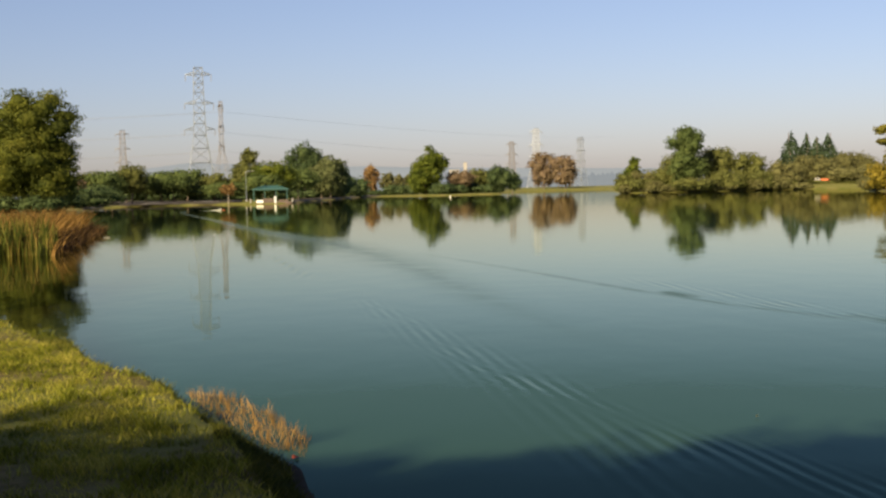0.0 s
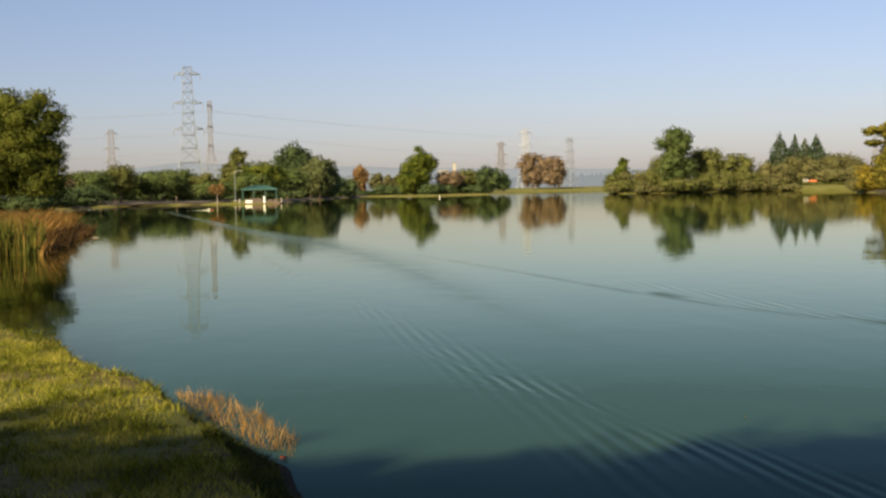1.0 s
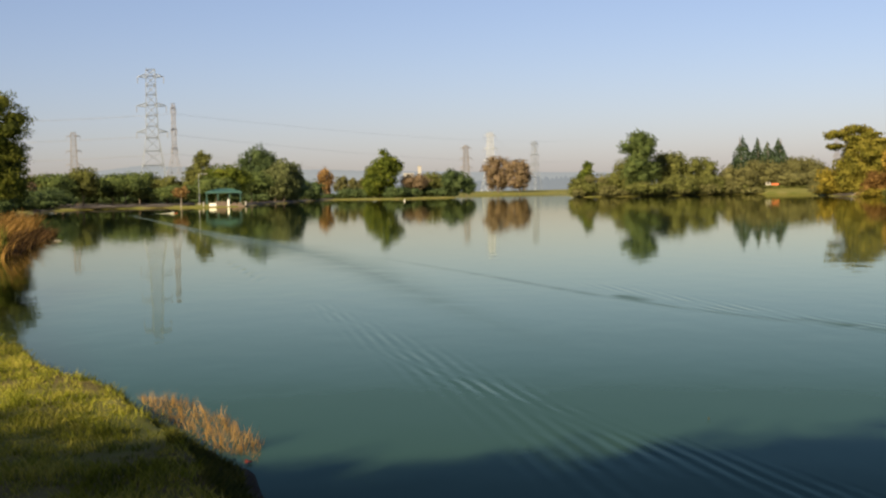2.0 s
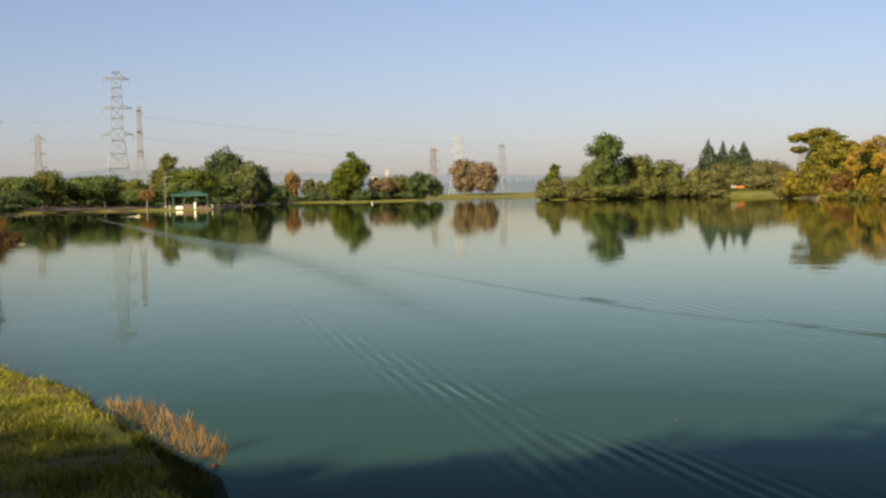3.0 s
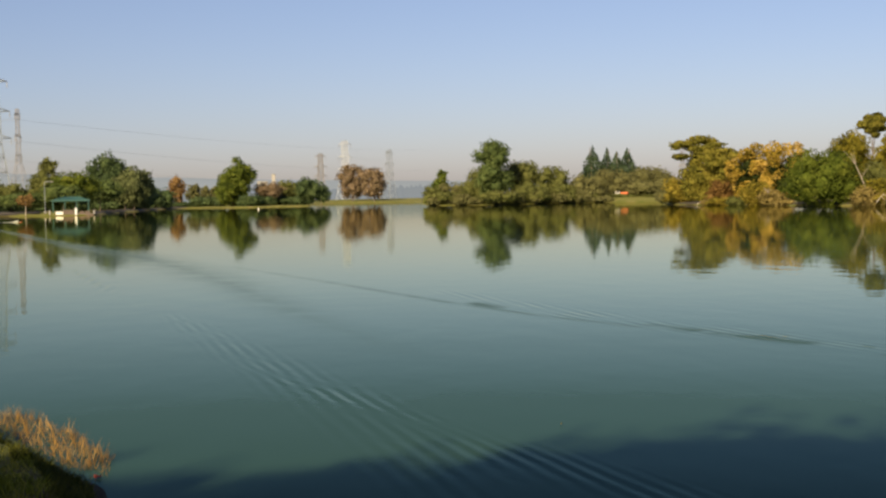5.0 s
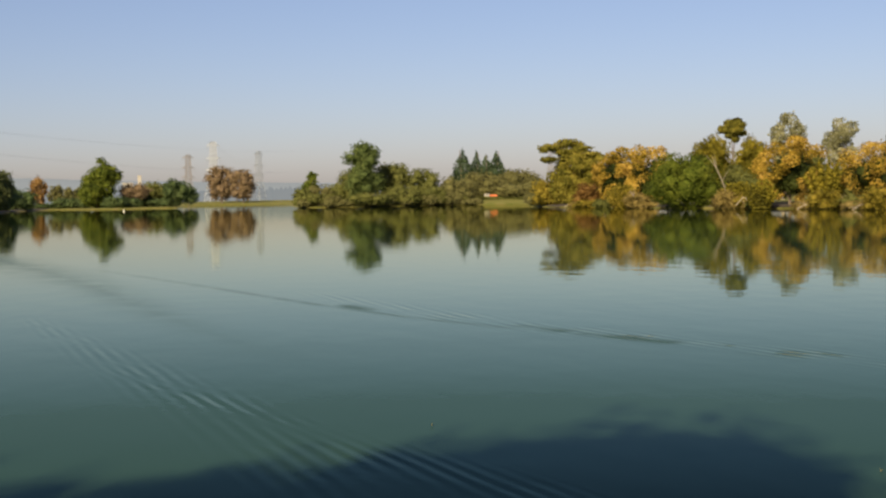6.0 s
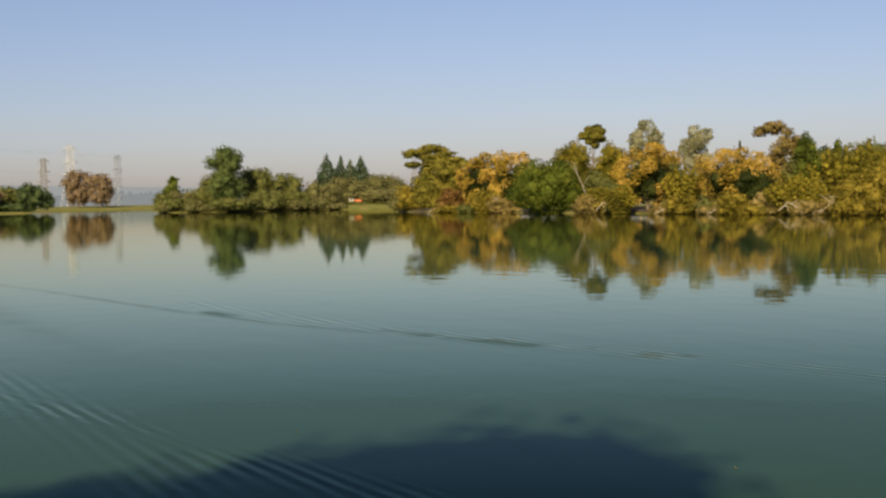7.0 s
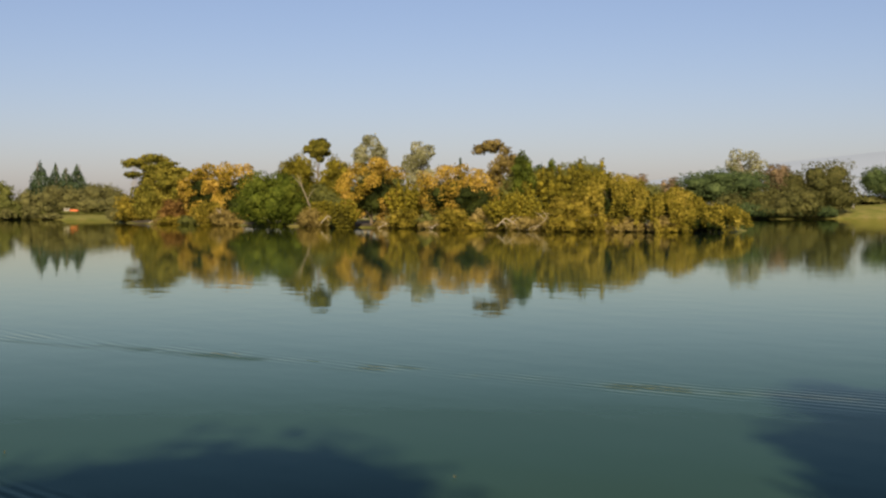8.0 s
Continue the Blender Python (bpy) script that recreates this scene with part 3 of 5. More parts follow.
    if shape == "pad_wide":
        out = [(x + w * 0.22, y, z, a, b, c * 0.85) for x, y, z, a, b, c in round_lobes(rng, w * 1.15, h * 0.05, h * 1.02, 30, 0.3)]
        for k in range(15):
            u = rng.uniform(-1, 1)
            out.append((u * 0.42 * w - 0.1 * w, rng.uniform(-0.3, 0.3) * w, h * (0.93 - 0.045 * u * u + rng.uniform(-0.03, 0.03)), rng.uniform(0.1, 0.18) * w, 0.16 * w, rng.uniform(0.02, 0.04) * h))
        return out
    if shape == "open":
        out = []
        for _ in range(30):
            d = rng.normal(0, 1, 3)
            d *= rng.uniform(0.2, 1.0) ** 0.5 / np.linalg.norm(d)
            r = rng.uniform(0.09, 0.17) * w
            out.append((d[0] * 0.4 * w, d[1] * 0.4 * w, h * (0.7 + 0.26 * d[2]), r, r, r * 0.9))
        return out
    return round_lobes(rng, w, h * 0.3, h, 14)


FOOT = {"plume": 0.0, "drape": 0.0, "egg": 0.12, "low": 0.26, "clumpy": 0.04, "tall": 0.1, "thin": 0.12, "open": 0.35, "upright": 0.12, "lean": 0.03, "fir": 0.04, "pad_tall": 0.42, "tiers": 0.05, "broad": 0.05}


def fitted(lobes, w, h, shape):
    """Lobes scaled so that the crown fills its width and height."""
    L = np.array(lobes, float)
    lo, hi = (L[:, 2] - L[:, 5]).min(), (L[:, 2] + L[:, 5]).max()
    half = (np.abs(L[:, 0]) + L[:, 3]).max()
    foot = FOOT.get(shape, -0.05) * h
    k, q = (h * 0.97 - foot) / (hi - lo), w * 0.5 / half
    if shape in ("pad_tall", "pad_wide", "pad_broad"):
        q = 1.0
    L[:, 2] = foot + (L[:, 2] - lo) * k
    L[:, 5] *= k
    L[:, [0, 1, 3, 4]] *= q
    return [tuple(o) for o in L]


# shape, leaves, bark, leaf density, hang, name, label, category
STYLE = {
    "pepper": ("tiers", "pepper", BARK, 1.6, 0.0, "broadleaf_tree", "large yellow-green tree with a dense drooping crown on the bank", "tree"),
    "row": ("low", "moss", BARK, 1.0, 0.0, "broadleaf_tree", "low spreading park tree in a shady row on the bank", "tree"),
    "rowdark": ("low", "deep", BARK, 1.0, 0.0, "broadleaf_tree", "green park tree in the shady row on the bank", "tree"),
    "upright": ("upright", "moss", BARK, 1.0, 0.0, "broadleaf_tree", "upright olive-green tree with an uneven pointed top", "tree"),
    "bright": ("low", "bright", BARK, 1.1, 0.0, "broadleaf_tree", "round bright-green tree behind the pavilion", "tree"),
    "oak": ("egg", "dark", BARK, 1.1, 0.0, "broadleaf_tree", "big dark-green tree with a broad rounded crown", "tree"),
    "willow": ("egg", "willow", BARK, 1.6, 0.4, "willow_tree", "grey-green willow with hanging branches at the water", "tree"),
    "darkbush": ("shrub", "dark", BARK, 1.0, 0.0, "shrub", "dark-green shrub on the far bank, also filling in the shade under trees", "shrub"),
    "rust": ("thin", "rust", BARK, 1.0, 0.0, "autumn_tree", "slender tree with rust-orange autumn leaves", "tree"),
    "thin": ("thin", "grey", BARK, 0.55, 0.0, "young_tree", "thin young tree with sparse pale leaves", "tree"),
    "lean": ("lean", "mid", BARK, 1.2, 0.0, "broadleaf_tree", "green tree leaning with the wind on the far bank", "tree"),
    "rustlow": ("low", "brown", BARK, 0.9, 0.0, "autumn_tree", "low tree with brown-red autumn leaves", "tree"),
    "olive": ("egg", "moss", BARK, 1.0, 0.0, "broadleaf_tree", "olive-green tree in the waterside thicket", "tree"),
    "darkgreen": ("egg", "dark", BARK, 1.0, 0.0, "broadleaf_tree", "dark-green rounded tree on the bank", "tree"),
    "brownred": ("broad", "brown", BARK, 0.9, 0.0, "autumn_tree", "broad tree with reddish-brown leaves on the meadow", "tree"),
    "smallfir": ("upright", "mid", BARK, 1.0, 0.0, "conifer_tree", "small pointed green conifer above the shrubs", "tree"),
    "fir": ("fir", "fir", BARK, 1.1, 0.0, "conifer_tree", "tall dark pointed conifer behind the thicket", "tree"),
    "thinfir": ("fir", "fir", BARK, 1.0, 0.0, "conifer_tree", "slim distant conifer behind the island", "tree"),
    "shrubolive": ("shrub", "moss", BARK, 1.0, 0.0, "shrub", "olive-green shrub at the water's edge", "shrub"),
    "shrubbrown": ("shrub", "tan", BARK, 0.8, 0.0, "shrub", "brownish shrub at the water's edge", "shrub"),
    "tallgreen": ("tall", "deep", BARK, 1.1, 0.0, "broadleaf_tree", "tall green tree standing above the thicket", "tree"),
    "tanplume": ("plume", "olive", BARK_PALE, 0.9, 0.0, "shrub", "feathery olive-tan shrub drying at the island's edge", "shrub"),
    "olivegreen": ("shrub", "moss", BARK, 1.0, 0.0, "broadleaf_tree", "olive-green bushy tree leafy to the ground", "tree"),
    "graybrown": ("shrub", "grey", BARK, 0.9, 0.0, "broadleaf_tree", "greyish bushy tree beside the meadow", "tree"),
    "graygreen": ("mound", "drab", BARK, 1.0, 0.0, "broadleaf_tree", "grey-green spreading tree on the far bank", "tree"),
    "pinebroad": ("pad_broad", "pine", BARK, 1.3, 0.0, "pine_tree", "broad olive pine with flat layered branches", "tree"),
    "shrubyellow": ("shrub", "yellow", BARK, 0.8, 0.0, "shrub", "yellowing shrub at the island's edge", "shrub"),
    "rustshrub": ("shrub", "russet", BARK, 0.7, 0.0, "shrub", "rust-brown dry shrub at the island's edge", "shrub"),
    "golden": ("clumpy", "golden", BARK, 0.9, 0.0, "autumn_tree", "autumn tree with clumps of golden leaves on the island", "tree"),
    "greenmound": ("mound", "bright", BARK, 1.4, 0.0, "shrub", "large dense bright-green shrub hanging to the water", "shrub"),
    "pinetall": ("pad_tall", "pine", BARK, 1.6, 0.0, "pine_tree", "tall pine with a bare pale trunk and small crown", "tree"),
    "olivegold": ("plume", "yellow", BARK, 0.9, 0.0, "broadleaf_tree", "olive-yellow tree on the island", "tree"),
    "euc": ("open", "pale", BARK_PALE, 0.7, 0.0, "eucalyptus_tree", "grey-green eucalyptus with an open airy crown", "tree"),
    # set in as the deep shade under the golden crowns
    "darkgap": ("shrub", "inner", BARK, 1.0, 0.0, "shrub", "shrub coloured dark for the deep shade between the golden trees", "shrub"),
    "pinewide": ("pad_wide", "tan", BARK_PALE, 0.8, 0.0, "pine_tree", "pine with a flat spreading top on the island", "tree"),
    "greenball": ("egg", "mid", BARK, 1.2, 0.0, "broadleaf_tree", "small round dark-green tree crown on the island", "tree"),
    "oliveround": ("egg", "olive", BARK, 1.0, 0.0, "broadleaf_tree", "olive tree with a rounded crown beside the tall pine", "tree"),
    "oliveyellow": ("plume", "olive", BARK, 1.0, 0.0, "broadleaf_tree", "olive tree rising behind the creepers", "tree"),
    "vine": ("drape", "vine", BARK, 1.2, 0.1, "shrub", "yellow-green creeper thicket trailing into the water", "shrub"),
    "shade": ("egg", "mid", BARK, 1.3, 0.0, "broadleaf_tree", "unseen tall tree on the near bank, added to cast shade", "tree"),
    "airy": ("egg", "mid", BARK, 1.0, 0.0, "broadleaf_tree", "park tree on the near bank casting dappled shade", "tree"),
}


def plant(kind, az, d, h, w, seed):
    """One tree or shrub: trunk, limbs and a crown of small leaves. az and d from the viewpoint, h above the lake."""
    shape, leaf, bark, dense, hang, name, label, category = STYLE[kind]
    rng = np.random.default_rng(seed)
    x, y, _ = polar(az, d)
    z = float(ground_z(np.array([x]), np.array([y]))[0])
    z = max(z, -0.1)
    h = h - z
    w *= 1.05
    top = group_of(name, (x, y, z), label, category, turn=az)
    lobes = fitted(style_lobes(rng, shape, w, h), w, h, shape)
    size = 0.03 + 0.00105 * max(d, 130 if kind in ("shade", "airy") else 0)
    count = int(np.clip((6.9 if d < 225 else 5.0) * dense * w * h / size ** 2, 1000, 30000 if kind == "pepper" else 15000))
    p, nrm = fill_lobes(rng, lobes, int(count * 2.2), hang)
    p, nrm = p[:count], nrm[:count]
    count = len(p)
    p[:, 2] = np.maximum(p[:, 2], rng.uniform(0.0, 0.3, count))
    long = 2.0 if hang > 0.3 else (1.6 if shape.startswith("pad") or shape == "fir" else 1.0)
    v, f = cards(rng, p, nrm, size, long)
    thick = max(0.07, 0.022 * h) if category == "tree" else 0.06
    if shape == "pad_tall":
        thick *= 0.55
    lean = rng.uniform(-0.05, 0.05, 2) * h
    reach = {"pad_tall": 0.93, "pad_wide": 0.9, "fir": 0.95, "tall": 0.8}.get(shape, 0.62)
    steps = 6
    path = [(lean[0] * (i / steps) ** 2 + rng.uniform(-0.01, 0.01) * h, lean[1] * (i / steps) ** 2, -0.15 + (h * reach + 0.15) * i / steps) for i in range(steps + 1)]
    radii = [thick * (1.25 if i == 0 else 1) * (1 - 0.75 * i / steps) for i in range(steps + 1)]
    piece("trunk", tubes_mesh("trunk", [(path, radii)], 7), bark, top, smooth=True)
    order = sorted(lobes, key=lambda o: -o[3] * o[5])[:7 if shape in ("open", "pad_tall", "pad_broad", "pad_wide") else 4]
    for o in order:
        z0 = min(o[2] * rng.uniform(0.5, 0.8), h * reach * 0.9)
        k = min(steps, max(0, int(z0 / (h * reach) * steps)))
        a, b = Vector(path[k]), Vector(o[:3])
        mid = a.lerp(b, 0.55) + Vector((0, 0, 0.08 * (b - a).length))
        piece("limb", tubes_mesh("limb", [([a, mid, b], [thick * 0.5, thick * 0.3, thick * 0.1])], 5), bark, top, smooth=True)
    tri = f[:, [0, 1, 2, 0, 2, 3]].reshape(-1, 3)
    if dense > 0.5 and shape not in ("open", "pad_tall", "fir"):
        cv, cf = cores(rng, lobes, {"shade": 0.92, "airy": 0.72}.get(kind, 0.64))
        cv[:, 2] = np.maximum(cv[:, 2], 0.02)
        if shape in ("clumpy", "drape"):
            # green inner leaves whose dark colour holds the shade of the hollows
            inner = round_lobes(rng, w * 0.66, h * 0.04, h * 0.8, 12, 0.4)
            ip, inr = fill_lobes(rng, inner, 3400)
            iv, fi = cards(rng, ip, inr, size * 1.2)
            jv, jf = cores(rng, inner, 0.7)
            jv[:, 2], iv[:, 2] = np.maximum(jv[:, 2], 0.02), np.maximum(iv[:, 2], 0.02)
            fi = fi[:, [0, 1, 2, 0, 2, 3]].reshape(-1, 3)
            piece("inner_foliage", mesh_from("inner_foliage", np.concatenate([iv, jv]), np.concatenate([fi, jf + len(iv)])), LEAF["inner"], top, label="green inner leaves, coloured dark for the shade of crown hollows")
        else:
            v, tri = np.concatenate([v, cv]), np.concatenate([tri, cf + len(v)])
    piece("crown", mesh_from("crown", v, tri), LEAF[leaf], top)
    return top


plant("pepper", 17.5, 148.0, 14.6, 10.6, 1)
plant("pepper", 19.50, 160.0, 12.9, 8.5, 2)
plant("row", 15.22, 262.0, 7.2, 7.0, 3)
plant("rustlow", 15.71, 235.0, 5.4, 3.1, 4)
plant("rowdark", 14.37, 285.0, 7.2, 6.8, 5)
plant("row", 13.50, 265.0, 8.5, 8.7, 6)
plant("rowdark", 12.26, 275.0, 7.2, 8.6, 7)
plant("rowdark", 11.13, 285.0, 7.9, 9.6, 8)
plant("row", 9.96, 275.0, 6.8, 7.3, 9)
plant("upright", 8.54, 275.0, 12.2, 7.6, 10)
plant("bright", 7.3, 262.0, 8.7, 9.4, 11)
plant("oak", 5.95, 329.9, 15.3, 12.2, 12)
plant("willow", 4.85, 311.0, 11.0, 9.6, 13)
plant("darkbush", 3.72, 379.3, 6.6, 9.4, 14)
plant("darkbush", 4.33, 382.4, 5.5, 7.5, 15)
plant("rust", 2.99, 428.9, 11.2, 6.6, 16)
plant("thin", 2.24, 427.0, 8.4, 6.1, 17)
plant("thin", 1.74, 421.4, 7.3, 4.1, 18)
plant("thin", 1.33, 429.3, 7.3, 4.2, 19)
plant("lean", 0.55, 390.3, 15.9, 14.4, 20)
plant("darkbush", -0.21, 380.2, 4.1, 7.8, 21)
plant("rustlow", -1.04, 394.9, 7.9, 9.8, 22)
plant("olive", -1.93, 406.3, 8.6, 8.3, 23)
plant("darkgreen", -2.79, 394.4, 9.2, 10.9, 24)
plant("darkgreen", -3.34, 441.2, 7.2, 6.7, 25)
plant("brownred", -4.78, 570.0, 18.1, 14.7, 26)
plant("brownred", -5.74, 559.1, 16.1, 12.4, 27)
plant("smallfir", -8.69, 302.9, 8.7, 4.8, 28)
plant("shrubolive", -8.35, 291.7, 4.8, 5.7, 29)
plant("graybrown", -9.22, 295.6, 5.5, 9.2, 30)
plant("olive", -10.21, 294.0, 5.8, 7.8, 31)
plant("tallgreen", -11.10, 287.0, 15.4, 9.0, 32)
plant("olive", -10.76, 305.5, 9.5, 9.0, 33)
plant("olive", -12.38, 297.7, 10.3, 10.3, 34)
plant("olivegreen", -13.78, 292.0, 8.9, 7.8, 35)
plant("olivegreen", -12.90, 284.7, 4.7, 10.1, 36)
plant("shrubolive", -11.43, 281.6, 3.4, 11.3, 37)
plant("shrubolive", -14.34, 285.7, 4.8, 7.6, 38)
plant("graybrown", -15.25, 288.5, 6.8, 9.5, 39)
plant("graybrown", -16.43, 306.3, 8.2, 11.2, 40)
plant("fir", -15.55, 335.7, 14.9, 10.7, 41)
plant("fir", -16.18, 349.1, 14.6, 8.5, 42)
plant("fir", -16.60, 347.7, 13.8, 8.5, 43)
plant("fir", -17.07, 346.7, 14.6, 10.3, 44)
plant("graybrown", -18.22, 329.4, 9.0, 12.3, 45)
plant("graybrown", -17.92, 339.2, 9.4, 12.1, 46)
plant("pinebroad", -20.5, 201.1, 11.0, 9.8, 47)
plant("shrubyellow", -19.35, 206.0, 4.6, 7.6, 48)
plant("graybrown", -19.05, 208.0, 3.4, 6.0, 405)
plant("rustshrub", -21.16, 196.6, 3.9, 4.8, 49)
# two dark shrubs added in place of the shade under the big bank tree
plant("darkbush", 17.2, 146.0, 2.6, 6.0, 401)
plant("darkbush", 19.2, 149.0, 2.8, 7.0, 402)
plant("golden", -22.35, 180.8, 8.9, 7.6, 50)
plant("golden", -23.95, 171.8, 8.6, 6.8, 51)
plant("shrubbrown", -27.3, 146.0, 2.3, 4.2, 403)
plant("shrubbrown", -23.3, 167.0, 2.2, 4.4, 404)
plant("olivegold", -22.63, 169.5, 3.6, 4.5, 52)
plant("greenmound", -25.44, 155.9, 6.8, 9.3, 53)
plant("pinetall", -27.47, 176.3, 12.1, 3.9, 54)
plant("oliveround", -26.56, 168.4, 9.6, 5.4, 55)
plant("oliveround", -28.31, 166.1, 9.2, 4.6, 56)
plant("tanplume", -27.64, 146.9, 3.3, 4.3, 57)
plant("euc", -29.64, 205.2, 14.5, 6.7, 58)
plant("euc", -32.10, 209.0, 13.6, 6.1, 59)
plant("golden", -29.90, 143.5, 8.1, 7.8, 60)
plant("tanplume", -28.69, 140.1, 3.4, 3.6, 61)
plant("oliveyellow", -31.42, 139.5, 5.6, 4.6, 62)
plant("golden", -33.70, 134.5, 7.0, 8.8, 63)
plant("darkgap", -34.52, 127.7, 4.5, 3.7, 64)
plant("shrubyellow", -33.50, 124.3, 2.4, 3.3, 65)
plant("pinewide", -35.55, 140.1, 9.9, 4.3, 66)
plant("greenball", -36.72, 135.6, 8.3, 2.8, 67)
plant("tanplume", -36.24, 122.0, 4.2, 5.9, 68)
plant("oliveyellow", -37.93, 137.9, 6.8, 4.5, 69)
plant("greenball", -37.98, 142.4, 7.8, 1.4, 70)
plant("oliveyellow", -39.22, 135.6, 7.5, 5.5, 71)
plant("tanplume", -39.07, 117.5, 3.8, 4.0, 72)
plant("thinfir", -33.89, 203.4, 10.5, 0.9, 73)
plant("tanplume", -36.56, 119.8, 3.9, 4.3, 74)
plant("oliveyellow", -38.21, 131.1, 6.9, 7.0, 75)
plant("oliveyellow", -40.09, 131.1, 7.4, 5.5, 76)
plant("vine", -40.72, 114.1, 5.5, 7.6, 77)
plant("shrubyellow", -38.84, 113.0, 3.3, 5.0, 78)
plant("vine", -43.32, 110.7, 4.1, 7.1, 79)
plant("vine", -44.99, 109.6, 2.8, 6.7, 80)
plant("darkgreen", -37.58, 152.5, 7.5, 3.4, 81)
plant("rustlow", -41.84, 264.5, 9.5, 4.7, 82)
plant("rustlow", -43.20, 276.0, 8.9, 4.9, 83)
plant("oak", -45.40, 270.2, 10.5, 20.4, 84)
plant("euc", -46.49, 287.5, 15.5, 9.7, 85)
plant("rustlow", -47.88, 281.8, 11.6, 7.5, 86)
plant("graygreen", -47.57, 258.8, 6.8, 11.5, 87)
plant("graygreen", -49.62, 255.3, 11.8, 14.8, 88)
plant("oak", -52.11, 276.0, 10.7, 8.6, 89)
plant("graygreen", -48.64, 247.2, 6.1, 9.9, 90)
# undergrowth along the banks
seed = 300
UNDER = [("shrubyellow", -45.2, -19.4, 8, 0.5, 1.9, 4.0, "isl"), ("shrubbrown", -44.6, -19.4, 10, 0.8, 1.8, 3.6, "isl"), ("shrubolive", -44.4, -19.6, 7, 0.8, 1.5, 3.2, "isl"), ("olive", -43.0, -20.0, 16, 24.0, 6.2, 7.2, "isl"), ("graygreen", -54.0, -49.6, 4, 36.0, 5.4, 9.0, "far"),
         ("graybrown", -16.2, -8.3, 9, 0.8, 2.6, 5.0, "far"), ("olive", -16.0, -8.4, 9, 3.0, 3.6, 5.5, "far"), ("graybrown", -19.6, -16.6, 3, 26.0, 5.0, 10.0, "far"),
         # darkbush behind the row trees is added to darken and close their gaps
         ("darkbush", 3.2, 17.4, 14, 60.0, 5.2, 13.0, "far"), ("rowdark", 4.0, 15.2, 11, 26.0, 6.8, 9.5, "far"), ("darkbush", -3.0, 3.2, 6, 22.0, 4.2, 10.0, "far"),
         # darkbush on this shore is added for the shade under its trees
         ("graygreen", -49.8, -40.0, 8, 6.0, 5.0, 9.0, "far"), ("darkbush", -50.2, -45.6, 8, 1.6, 2.6, 6.5, "far"), ("shrubbrown", -41.0, -34.5, 4, 0.8, 2.6, 4.2, "isl")]
ISLE = [(-46.6, 114.1), (-45.6, 109), (-43.5, 108.5), (-40, 112.4), (-36, 120.3), (-32, 131.1), (-28.5, 142.4), (-25, 157.1), (-22, 177.4), (-19.6, 194.4), (-18.6, 214.7)]
for kind, a0, a1, count, back, h, w, where in UNDER:
    line = ISLE if where == "isl" else FAR
    for i in range(count):
        r = random.Random(seed)
        a = a0 + (a1 - a0) * (i + r.uniform(0.2, 0.8)) / count
        if where == "isl" and back < 5 and -26.6 < a < -24.2:
            continue
        if where == "far" and -17.9 < a < -16.5 and back < 10:
            continue
        d = float(np.interp(a, [p[0] for p in line], [p[1] for p in line])) + back * r.uniform(0.6, 1.3)
        plant(kind, a, d, h * r.uniform(0.5, 1.25), w * r.uniform(0.7, 1.25), seed)
        seed += 1

# unseen shade trees on the near bank, behind the viewpoint and to its left
# 907 and 908 are added to darken the left water, 911-913 to block skylight
for kind, x, y, h, w, seed in [("airy", -15.0, -10.4, 12.2, 6.2, 901), ("shade", -11.6, -10.1, 11.9, 5.2, 902), ("shade", -7.8, -9.9, 11.4, 8.2, 903), ("shade", -1.0, -10.2, 12.0, 4.0, 904), ("airy", -12.6, -15.0, 11.6, 8.0, 905),
                               ("airy", -13.5, -9.0, 10.8, 6.2, 906), ("shade", -12.5, -9.5, 11.2, 4.6, 909), ("shade", -10.2, -9.7, 11.9, 5.0, 910), ("shade", 7.0, -8.5, 12.5, 8.0, 911), ("shade", 13.5, -9.5, 12.0, 8.5, 912), ("shade", 20.0, -12.0, 12.5, 9.0, 913), ("shade", -20.5, 10.0, 12.5, 8.0, 907), ("shade", -26.0, 15.0, 12.0, 8.0, 908)]:
    plant(kind, math.degrees(math.atan2(-x, y)), math.hypot(x, y), h, w, seed)

# ---- pylons and cables ----


def beam_runs(pairs, r):
    return [([a, b], [r, r]) for a, b in pairs]


